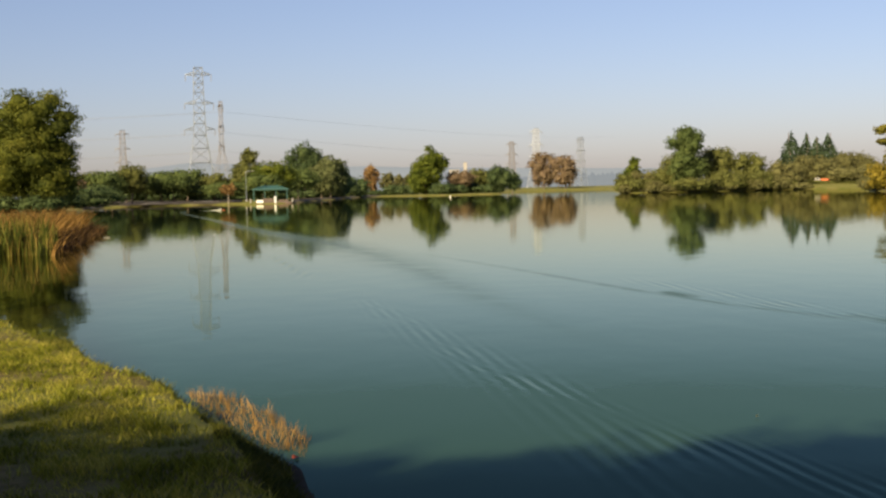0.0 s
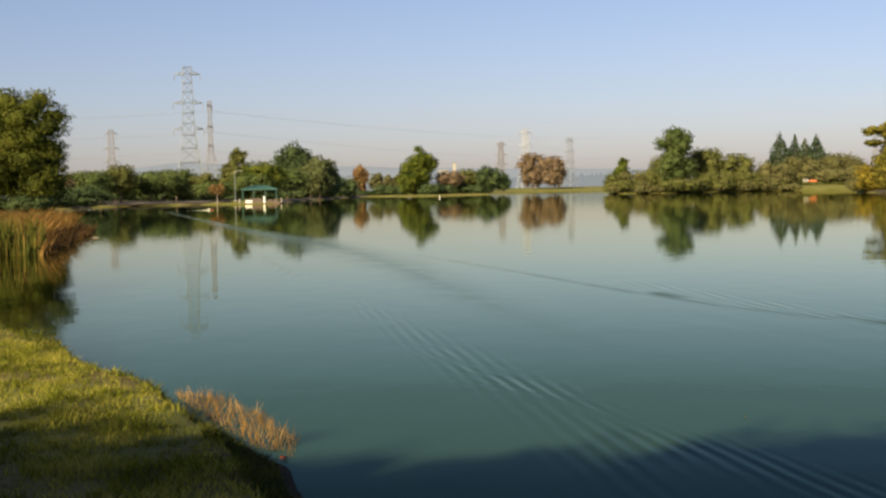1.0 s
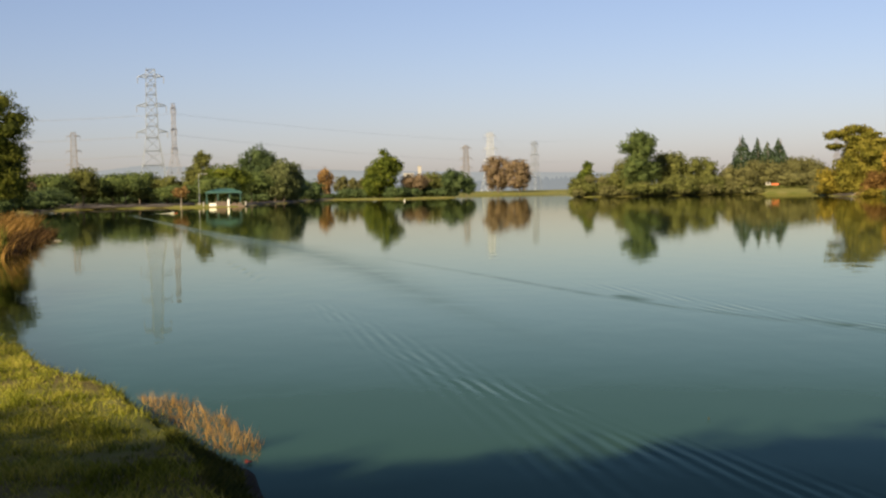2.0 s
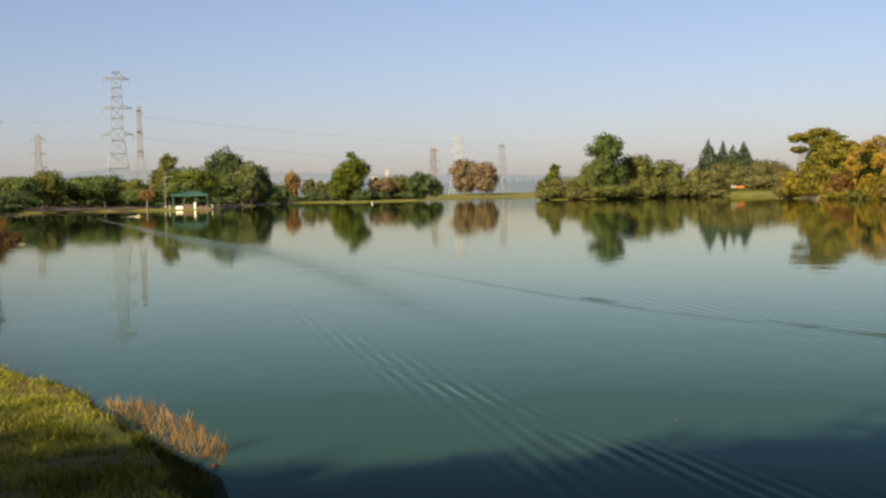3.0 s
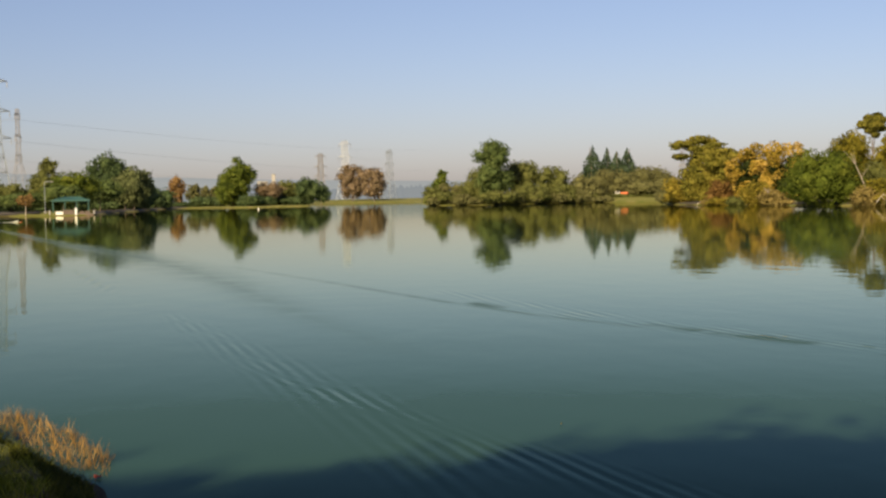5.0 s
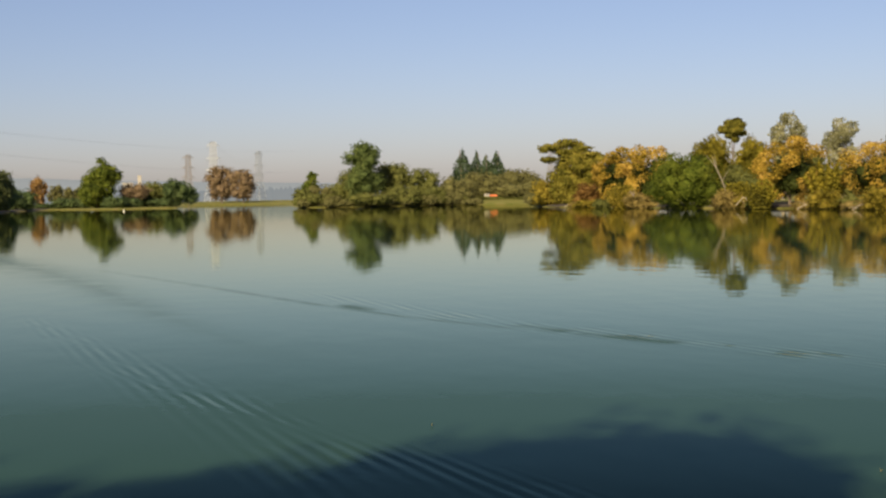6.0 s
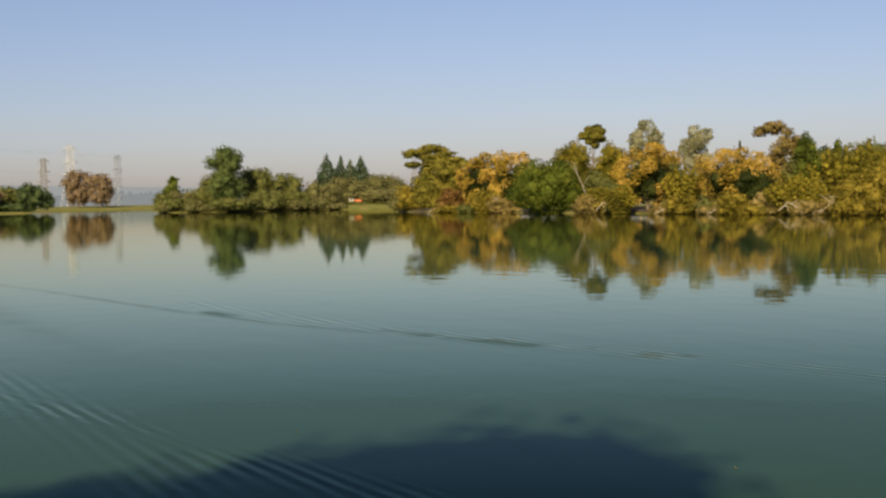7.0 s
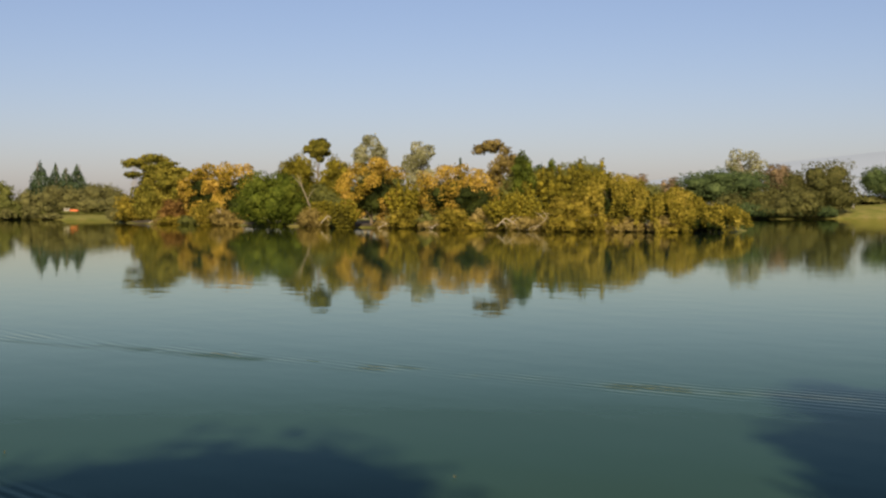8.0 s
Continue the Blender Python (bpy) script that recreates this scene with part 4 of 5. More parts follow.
def pylon(az, d, h, turn, mat, label, base=7.6, waist=3.9, arms=((0.94, 2.7), (0.72, 3.0), (0.52, 3.0)), r=0.1):
    """A lattice pylon: four legs, bracing, three crossarms with insulator strings. Returns the tips of its arms in the world."""
    x, y, _ = polar(az, d)
    z = float(ground_z(np.array([x]), np.array([y]))[0])
    h -= z
    top = group_of("transmission_tower", (x, y, z), label, "pylon", "power line", turn)

    def half(u):
        if u < 0.48:
            return (base + (waist - base) * u / 0.48) / 2
        return (waist + (waist * 0.7 - waist) * (u - 0.48) / 0.52) / 2

    levels = [0, 0.14, 0.27, 0.38, 0.48, 0.57, 0.65, 0.73, 0.81, 0.88, 0.95, 1.0]
    corner = lambda u, sx, sy: Vector((sx * half(u), sy * half(u), u * h))
    for sx in (-1, 1):
        for sy in (-1, 1):
            piece("leg", tubes_mesh("leg", [([corner(u, sx, sy) for u in levels], [r * 1.25] * len(levels))], 4), mat, top)
    cross = []
    for u, q in zip(levels, levels[1:]):
        ring = [(-1, -1), (1, -1), (1, 1), (-1, 1)]
        for a, b in zip(ring, ring[1:] + ring[:1]):
            cross += [(corner(u, *a), corner(q, *b)), (corner(u, *b), corner(q, *a))]
    for q in levels[1:]:
        loop = [corner(q, *a) for a in ((-1, -1), (1, -1), (1, 1), (-1, 1), (-1, -1))]
        piece("horizontal_ring", tubes_mesh("horizontal_ring", [(loop, [r] * 5)], 4), mat, top)
    piece("cross_bracing", tubes_mesh("cross_bracing", beam_runs(cross, r * 0.75), 4), mat, top)
    tips = []
    for u, reach in arms:
        for side in (-1, 1):
            tip = Vector((side * (reach + half(u)), 0, u * h + 0.2))
            runs = [(corner(u, side, -1), tip), (corner(u, side, 1), tip), (corner(min(1.0, u + 0.025), side, -1), tip), (corner(min(1.0, u + 0.025), side, 1), tip)]
            for k in (0.35, 0.65):
                runs.append((corner(u, side, -1).lerp(tip, k), corner(u, side, 1).lerp(tip, k)))
                runs.append((corner(u, side, -1).lerp(tip, k), corner(min(1.0, u + 0.025), side, -1).lerp(tip, k)))
            arm = piece("crossarm", tubes_mesh("crossarm", beam_runs(runs, r * 1.1), 4), mat, top)
            low = tip - Vector((0, 0, 2.2))
            piece("insulator", tubes_mesh("insulator", [([tip, tip.lerp(low, 0.5), low], [0.1, 0.14, 0.1])], 5), CABLE, arm, "grey insulator string")
            tips.append(Matrix.Translation((x, y, z)) @ Euler((0, 0, radians(turn))).to_matrix().to_4x4() @ low)
    return tips


pylon(10.5, 430, 44.0, 12, STEEL, "tall galvanised lattice pylon behind the trees", base=10.5, waist=4.0, r=0.085)
P2 = pylon(9.57, 560, 42.2, 80, RUSTED, "weathered lattice pylon seen nearly edge-on", base=9.0, waist=1.7, r=0.07)
pylon(13.83, 820, 43.2, 20, RUSTED, "distant lattice pylon beyond the park")
pylon(-3.35, 950, 35.8, 10, RUSTED, "distant lattice pylon behind the far trees", r=0.12)
P4 = pylon(-4.45, 800, 38.2, 20, PALE_STEEL, "pale lattice pylon behind the brown tree", base=9.5, r=0.095)
P5 = pylon(-6.43, 1000, 39.5, 40, STEEL, "faint distant lattice pylon over the meadow", r=0.12)
pylon(-19.5, 1300, 52.0, 10, RUSTED, "very distant lattice pylon beyond the island", r=0.12)


def cable(a, b, sag, r=0.024):
    a, b = Vector(a), Vector(b)
    pts = [a.lerp(b, i / 14) - Vector((0, 0, sag * 4 * (i / 14) * (1 - i / 14))) for i in range(15)]
    ob = piece("power_cable", tubes_mesh("power_cable", [(pts, [r] * 15)], 4), CABLE)
    tagged(ob, "thin grey overhead power cable between pylons", "cable", "power line")


for i in range(6):
    cable(P2[i], (*polar(30, 640)[:2], P2[i][2] + 4.5), 4.0, 0.034)
    cable(P2[i], (*polar(-9, 1500)[:2], 2 + 1500 * ((P2[i][2] - 2) / 560 - 0.0262)), 6.0, 0.019)
    cable(P4[i], P5[i], 6.0)

# ---- distance: low hills and town beyond the park ----


# Air haze is put into the colour as an even glow, with little base.
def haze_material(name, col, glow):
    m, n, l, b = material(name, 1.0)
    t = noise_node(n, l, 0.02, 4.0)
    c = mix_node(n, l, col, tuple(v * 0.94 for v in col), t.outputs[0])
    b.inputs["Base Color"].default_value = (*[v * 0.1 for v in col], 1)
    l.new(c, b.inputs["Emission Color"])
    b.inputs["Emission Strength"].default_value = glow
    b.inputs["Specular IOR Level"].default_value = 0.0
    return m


def ridge(name, az0, az1, d, base, heights, mat, label, seed, rough):
    rng = np.random.default_rng(seed)
    n = int((az1 - az0) / 0.1)
    verts, faces = [], []
    for i in range(n + 1):
        a = az0 + (az1 - az0) * i / n
        u = i / n * (len(heights) - 1)
        k = min(len(heights) - 2, int(u))
        z = heights[k] + (heights[k + 1] - heights[k]) * (u - k) + rng.uniform(-rough, rough)
        for dd, zz in ((0, base), (d * 0.02, z * 0.75), (d * 0.05, z), (d * 0.12, base)):
            verts.append(polar(a, d + dd, zz))
    for i in range(n):
        for k in range(3):
            faces.append((i * 4 + k, i * 4 + k + 1, (i + 1) * 4 + k + 1, (i + 1) * 4 + k))
    ob = piece(name, mesh_from(name, verts, faces), mat, smooth=True)
    tagged(ob, label, "hills", kind="structure")


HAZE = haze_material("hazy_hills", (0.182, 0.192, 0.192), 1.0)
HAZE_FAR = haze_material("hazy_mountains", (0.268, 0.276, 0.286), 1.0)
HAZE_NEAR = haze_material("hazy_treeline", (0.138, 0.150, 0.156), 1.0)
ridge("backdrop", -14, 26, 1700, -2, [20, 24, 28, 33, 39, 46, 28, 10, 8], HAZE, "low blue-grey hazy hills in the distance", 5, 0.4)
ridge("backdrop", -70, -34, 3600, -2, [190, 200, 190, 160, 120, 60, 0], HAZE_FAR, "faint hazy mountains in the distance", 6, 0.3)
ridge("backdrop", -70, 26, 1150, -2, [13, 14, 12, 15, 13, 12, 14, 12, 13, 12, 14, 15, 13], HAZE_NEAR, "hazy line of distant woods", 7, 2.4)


def town_block(az, d, w, h, dep):
    x, y, _ = polar(az, d)
    z = float(ground_z(np.array([x]), np.array([y]))[0])
    top = group_of("distant_building", (x, y, z), "small pale flat-roofed building far beyond the park", "building", "distant town", az)
    part("wall", box_bm((w, dep, h), (0, 0, h / 2), 0.15), CONCRETE, top)
    part("roof", box_bm((w + 0.8, dep + 0.8, 0.5), (0, 0, h + 0.25), 0.1), CONCRETE, top)
    for i in range(max(1, int(w / 5))):
        part("window", box_bm((2.2, 0.12, 1.6), (-w / 2 + 2.5 + i * 5, -dep / 2 - 0.05, h * 0.6), 0.03), GLASS_DARK, top)


for row in [(-1.25, 1080, 3, 22, 3), (-0.75, 1000, 8, 15, 6)]:
    town_block(*row)

# ---- pavilion, dock, lamps ----


def pavilion():
    x, y, _ = polar(7.5, 245)
    top = group_of("pavilion", (x, y, 0.3), "open park pavilion with a green metal hip roof", "pavilion", turn=7.5)
    w, dp, eave, peak = 3.4, 2.5, 2.5, 3.15
    bm = bmesh.new()
    low = [bm.verts.new(p) for p in [(-w, -dp, eave), (w, -dp, eave), (w, dp, eave), (-w, dp, eave)]]
    up = [bm.verts.new(p) for p in [(-w * 0.45, 0, peak), (w * 0.45, 0, peak)]]
    for f in ((low[0], low[1], up[1], up[0]), (low[1], low[2], up[1]), (low[2], low[3], up[0], up[1]), (low[3], low[0], up[0]), tuple(reversed(low))):
        bm.faces.new(f)
    roof = part("roof", bm, GREEN_METAL, top)
    for k in range(13):
        u = -w * 0.9 + k * w * 0.15
        v, f = tube([(u, -dp, eave + 0.03), (u * 0.45, 0, peak + 0.03)], [0.03, 0.03], 4)
        piece("seam", mesh_from("seam", v, f), GREEN_METAL, roof)
    for sy in (-1, 1):
        part("fascia", box_bm((2 * w, 0.08, 0.28), (0, sy * dp, eave - 0.1), 0.02), GREEN_METAL, top)
    for sx in (-1, 1):
        part("fascia", box_bm((0.08, 2 * dp - 0.1, 0.28), (sx * (w - 0.05), 0, eave - 0.1), 0.02), GREEN_METAL, top)
    for px in (-0.92, -0.31, 0.31, 0.92):
        for sy in (-1, 1):
            part("post", box_bm((0.16, 0.16, eave), (px * w, sy * (dp - 0.25), eave / 2), 0.02), GREEN_METAL, top)
    part("floor_slab", box_bm((2 * w, 2 * dp, 0.24), (0, 0, 0.05), 0.03), BROWN_BOARD, top)


def dock():
    x, y, _ = polar(7.4, 238.5)
    top = group_of("dock_wall", (x, y, 0), "low concrete landing with white and brown panels at the water", "dock", turn=7.4)
    part("platform", box_bm((6.4, 3.0, 0.36), (0.3, 1.6, 0.12), 0.04), BROWN_BOARD, top)
    part("panel", box_bm((1.3, 0.2, 0.65), (-2.4, 0, 0.42), 0.03), WHITE, top, "white panel")
    for u in (-1.2, -0.35):
        part("panel", box_bm((0.8, 0.14, 1.05), (u, 0.05, 0.5), 0.02), BROWN_BOARD, top, "brown board panel")
    part("pillar", box_bm((0.4, 0.3, 1.35), (0.45, -0.05, 0.72), 0.03), WHITE, top, "white pillar")
    for u in (1.5, 2.5):
        part("crate", box_bm((0.8, 0.6, 0.5), (u, 0.6, 0.5), 0.04), BROWN_BOARD, top, "brown crate")
    for u in (-4.1, 3.6):
        part("bollard", box_bm((0.25, 0.25, 0.8), (u, 0.2, 0.6), 0.04), CONCRETE, top)


def street_lamp(az, d, h, label):
    x, y, _ = polar(az, d)
    z = float(ground_z(np.array([x]), np.array([y]))[0])
    h -= z
    top = group_of("street_lamp", (x, y, z), label, "lamp", "park lamps", az)
    part("base", box_bm((0.4, 0.4, 0.35), (0, 0, 0.15), 0.04), CONCRETE, top)
    piece("pole", tubes_mesh("pole", [([(0, 0, 0.3), (0, 0, h * 0.5), (0, 0, h - 0.1)], [0.06, 0.05, 0.04])], 8), STEEL, top)
    piece("arm", tubes_mesh("arm", [([(0, 0, h - 0.2), (0.4, 0, h), (1.1, 0, h)], [0.06, 0.05, 0.05])], 6), STEEL, top)
    part("lamp_head", box_bm((0.6, 0.26, 0.14), (1.25, 0, h), 0.05), CONCRETE, top)


def small_tree(az, d, h, w, seed):
    """A young lollipop tree with a bare stem."""
    x, y, _ = polar(az, d)
    z = float(ground_z(np.array([x]), np.array([y]))[0])
    h -= z
    rng = np.random.default_rng(seed)
    top = group_of("young_tree", (x, y, z), "small young tree with orange autumn leaves on a pale stem", "tree")
    piece("trunk", tubes_mesh("trunk", [([(0, 0, -0.1), (0.03, 0, h * 0.3), (0, 0, h * 0.7)], [0.09, 0.07, 0.04])], 6), BARK_PALE, top)
    p, nrm = fill_lobes(rng, round_lobes(rng, w, h * 0.38, h, 9, 0.45), 1500)
    v, f = cards(rng, p, nrm, 0.26)
    piece("crown", mesh_from("crown", v, f), LEAF["rust"], top)


pavilion()
dock()
street_lamp(8.56, 243, 6.25, "tall park lamp post beside the pavilion")
street_lamp(-51.0, 268, 7.9, "tall park lamp post on the far meadow")
small_tree(9.36, 242, 4.1, 3.2, 77)


def path_strip(az0, az1, d, wide, seed):
    verts, faces = [], []
    n = 24
    for i in range(n + 1):
        a = az0 + (az1 - az0) * i / n
        for dd in (0, wide):
            x, y, _ = polar(a, d + dd + 1.5 * math.sin(i * 0.4 + seed))
            verts.append((x, y, float(ground_z(np.array([x]), np.array([y]))[0]) + 0.09))
    for i in range(n):
        faces.append((2 * i, 2 * i + 1, 2 * i + 3, 2 * i + 2))
    ob = piece("path", mesh_from("path", verts, faces), CONCRETE)
    tagged(ob, "pale concrete footpath along the far bank", "path", kind="structure")


path_strip(14.8, 8.6, 262, 2.4, 1)


def tree_bed(az0, az1, near, far_d, seed, line=FAR):
    """A sheet of bare earth under the trees, coloured dark for their shade, following the lie of the ground."""
    n, m = 40, 8
    verts, faces = [], []
    for i in range(n + 1):
        a = az0 + (az1 - az0) * i / n
        d0 = float(np.interp(a, [p[0] for p in line], [p[1] for p in line])) + near + 0.25 * math.sin(i * 1.3 + seed)
        for k in range(m + 1):
            d = d0 + (far_d - near) * (k / m) ** 2
            x, y, _ = polar(a, d)
            verts.append((x, y, float(ground_z(np.array([x]), np.array([y]))[0]) + 0.04))
    for i in range(n):
        for k in range(m):
            q = i * (m + 1) + k
            faces.append((q, q + 1, q + m + 2, q + m + 1))
    ob = piece("tree_bed", mesh_from("tree_bed", verts, faces), SHADED_GROUND)
    tagged(ob, "bare earth under the bank trees, coloured dark for their shade", "ground", kind="structure")


# dark brown that puts the shade under the trees into the ground colour
SHADED_GROUND = plain("shaded_ground", (0.035, 0.028, 0.018), (0.065, 0.05, 0.03), 0.8, 0.95, bump=0.02)
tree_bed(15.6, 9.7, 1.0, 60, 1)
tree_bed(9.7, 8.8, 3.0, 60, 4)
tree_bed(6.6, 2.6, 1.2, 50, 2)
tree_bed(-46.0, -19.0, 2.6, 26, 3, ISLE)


def kiosk(az, d):
    x, y, _ = polar(az, d)
    z = float(ground_z(np.array([x]), np.array([y]))[0])
    top = group_of("kiosk", (x, y, z), "small pale kiosk with a white pointed roof on the meadow", "kiosk", turn=az)
    part("body", box_bm((0.9, 0.9, 1.5), (0, 0, 0.75), 0.04), CONCRETE, top)
    bm = bmesh.new()
    bmesh.ops.create_cone(bm, cap_ends=True, segments=4, radius1=1.0, radius2=0.05, depth=0.55, matrix=pose(0, 0, 1.78, 0, 0, 45))
    part("roof", bm, WHITE, top)
    part("hatch", box_bm((0.5, 0.06, 0.5), (0, -0.46, 1.0), 0.02), GLASS_DARK, top)


kiosk(-51.4, 280)

# ---- the orange truck among the far trees ----


def truck(az, d):
    x, y, _ = polar(az, d)
    z = float(ground_z(np.array([x]), np.array([y]))[0])
    top = group_of("truck", (x, y, z), "orange flatbed truck with a grey cab on the park road", "truck", turn=az)
    top.scale = (0.9, 0.62, 0.64)
    part("body", box_bm((3.6, 1.9, 0.75), (0.7, 0, 1.0), 0.06), ORANGE, top)
    cab = part("cab", box_bm((1.3, 1.8, 1.3), (-1.9, 0, 1.2), 0.15), CONCRETE, top)
    part("window", box_bm((0.7, 1.84, 0.45), (-1.9, 0, 1.5), 0.03), GLASS_DARK, cab)
    for u in (-1.7, 1.6):
        for s in (-1, 1):
            bm = bmesh.new()
            bmesh.ops.create_cone(bm, cap_ends=True, segments=18, radius1=0.4, radius2=0.4, depth=0.26, matrix=pose(u, s * 0.85, 0.4, 90))
            wheel = part("wheel", bm, RUBBER, top)
            bm = bmesh.new()
            bmesh.ops.create_cone(bm, cap_ends=True, segments=14, radius1=0.2, radius2=0.18, depth=0.28, matrix=pose(u, s * 0.86, 0.4, 90))
            part("rim", bm, STEEL, wheel)


truck(-16.95, 297)
for k, (az, w) in enumerate([(-18.05, 4.0), (-17.75, 2.5), (-17.05, 4.0), (-16.65, 5.0)]):
    plant("shrubolive", az, 294 + 1.5 * (k % 2), 1.6 + 0.2 * (k % 2), w, 340 + k)

# ---- model boat with its spray, buoy, floating leaves ----


def boat(az, d):
    x, y, _ = polar(az, d)
    top = group_of("model_boat", (x, y, 0.0), "small orange radio-controlled speedboat throwing up white spray", "boat", turn=az)
    bm = bmesh.new()
    ring = []
    for u, w, z in [(-0.42, 0.15, 0.10), (-0.1, 0.17, 0.11), (0.2, 0.13, 0.13), (0.5, 0.012, 0.16)]:
        ring.append([bm.verts.new(p) for p in [(u, -w, z), (u, -w * 0.7, -0.02), (u, 0, -0.05), (u, w * 0.7, -0.02), (u, w, z)]])
    for a, b in zip(ring, ring[1:]):
        for k in range(4):
            bm.faces.new((a[k], a[k + 1], b[k + 1], b[k]))
        bm.faces.new((a[4], a[0], b[0], b[4]))
    bm.faces.new(ring[0])
    bm.faces.new(tuple(reversed(ring[-1])))
    part("hull", bm, ORANGE, top)
    part("canopy", box_bm((0.3, 0.16, 0.09), (-0.05, 0, 0.15), 0.03), WHITE, top)
    part("wing", box_bm((0.08, 0.3, 0.02), (-0.38, 0, 0.26), 0.005), ORANGE, top)
    top.scale = (0.42, 0.42, 0.42)
    rng = np.random.default_rng(31)
    k = 2600
    u = rng.exponential(0.45, k)
    p = np.stack([-0.25 - u, rng.normal(0, 0.04 + 0.07 * np.sqrt(u)), np.abs(rng.normal(0, 0.11, k)) * np.exp(-2.2 * u) + 0.005], -1)
    v, f = cards(rng, p, rng.normal(0, 1, (k, 3)), 0.04)
    ob = piece("spray", mesh_from("spray", v, f), SPRAY)
    ob.matrix_basis = pose(x, y, 0, 0, 0, az)
    tagged(ob, "white spray and foam behind the boat", "spray", kind="stuff")


SPRAY = leaf_material("white_spray", (0.75, 0.76, 0.78), (0.8, 0.81, 0.82), (0.85, 0.85, 0.86), 1.0, 0.4)
boat(9.6, 160)


def buoy(az, d):
    x, y, _ = polar(az, d)
    top = group_of("buoy", (x, y, 0), "small white floating marker buoy", "buoy")
    bm = bmesh.new()
    bmesh.ops.create_uvsphere(bm, u_segments=14, v_segments=8, radius=0.3, matrix=Matrix.Translation((0, 0, 0.1)) @ Matrix.Diagonal((1, 1, 0.8, 1)))
    part("float", bm, WHITE, top)
    bm = bmesh.new()
    bmesh.ops.create_cone(bm, cap_ends=True, segments=10, radius1=0.16, radius2=0.1, depth=0.7, matrix=Matrix.Translation((0, 0, 0.6)))
    part("marker", bm, WHITE, top)
    return top


buoy(-0.55, 285).scale = (0.6, 0.6, 0.6)


def floating_leaf(az, d, turn, s, mat, label):
    x, y, _ = polar(az, d)
    bm = bmesh.new()
    rim = [bm.verts.new((s * math.cos(a) * (1.0 if k % 2 else 0.72), s * 0.6 * math.sin(a) * (1.0 if k % 2 else 0.8), 0.012 + 0.012 * math.sin(2 * a))) for k, a in enumerate([2 * math.pi * q / 12 for q in range(12)])]
    mid = bm.verts.new((0, 0, 0.006))
    for a, b in zip(rim, rim[1:] + rim[:1]):
        bm.faces.new((a, b, mid))
    bmesh.ops.solidify(bm, geom=list(bm.faces), thickness=0.002)
    ob = part("floating_leaf", bm, mat, None)
    ob.matrix_basis = pose(x, y, 0.004, 0, 0, turn)
    tagged(ob, label, "leaf", "floating leaves")


floating_leaf(-13.95, 11.0, 20, 0.009, LEAF["pale"], "pale dry leaf floating on the still water")
floating_leaf(-33.6, 9.4, 70, 0.016, LEAF["pale"], "pale dry leaf floating on the still water")
floating_leaf(6.75, 9.55, 95, 0.05, RED_LEAF, "large red fallen leaf floating beside the reeds")


def driftwood(x, y, turn):
    top = group_of("driftwood", (x, y, 0.02), "short pale piece of driftwood at the cattail bed", "wood", turn=turn)
    piece("stick", tubes_mesh("stick", [([(-0.16, 0, 0.0), (-0.05, 0.02, 0.015), (0.08, 0, 0.01), (0.18, -0.03, 0.0)], [0.012, 0.022, 0.022, 0.01])], 7), BARK_PALE, top, smooth=True)
    piece("stub", tubes_mesh("stub", [([(0.04, 0.01, 0.015), (0.07, 0.04, 0.07)], [0.012, 0.007])], 6), BARK_PALE, top)


driftwood(-16.2, 62.0, 20)

# ---- dead branches and snags along the island ----


def snag(az, d, reach, tall, seed, twigs=5):
    x, y, _ = polar(az, d)
    z = float(ground_z(np.array([x]), np.array([y]))[0])
    rng = np.random.default_rng(seed)
    top = group_of("dead_branch", (x, y, max(z, -0.05)), "bare bleached dead branch sprawling over the water", "branch", "dead branches", az)
    side = 1 if seed % 2 else -1
    bough = [Vector((-side * 0.5 * reach, 0.5, 0.3 * tall)), Vector((0, 0.1, tall * 0.8)), Vector((side * 0.5 * reach, -0.2, tall * 0.55)), Vector((side * reach, -0.5, 0.05 * tall))]
    piece("bough", tubes_mesh("bough", [(bough, [0.06, 0.05, 0.035, 0.012])], 6), BARK_PALE, top)
    for _ in range(twigs):
        k = rng.uniform(0.5, 2.6)
        a = bough[int(k)].lerp(bough[int(k) + 1], k % 1)
        e = a + Vector((side * rng.uniform(0.15, 0.6) * reach, rng.uniform(-0.4, 0.2), rng.uniform(-0.5, 0.45) * tall))
        e.z = max(e.z, 0.02)
        piece("twig", tubes_mesh("twig", [([a, a.lerp(e, 0.5) + Vector((0, 0, 0.08)), e], [0.03, 0.022, 0.008])], 5), BARK_PALE, top)


for row in [(-20.3, 190.5, 1.4, 0.7, 1), (-24.6, 161, 1.2, 2.0, 2), (-27.9, 147.3, 1.4, 1.7, 3), (-33.0, 130.2, 1.1, 0.8, 4), (-35.9, 122.7, 1.5, 1.5, 5, 8), (-38.4, 117.2, 2.5, 2.2, 6, 9), (-39.2, 116.0, 2.6, 1.5, 7, 9), (-30.6, 137.2, 1.0, 0.7, 8)]:
    snag(row[0], float(np.interp(row[0], [p[0] for p in ISLE], [p[1] for p in ISLE])) - 2.2, *row[2:])

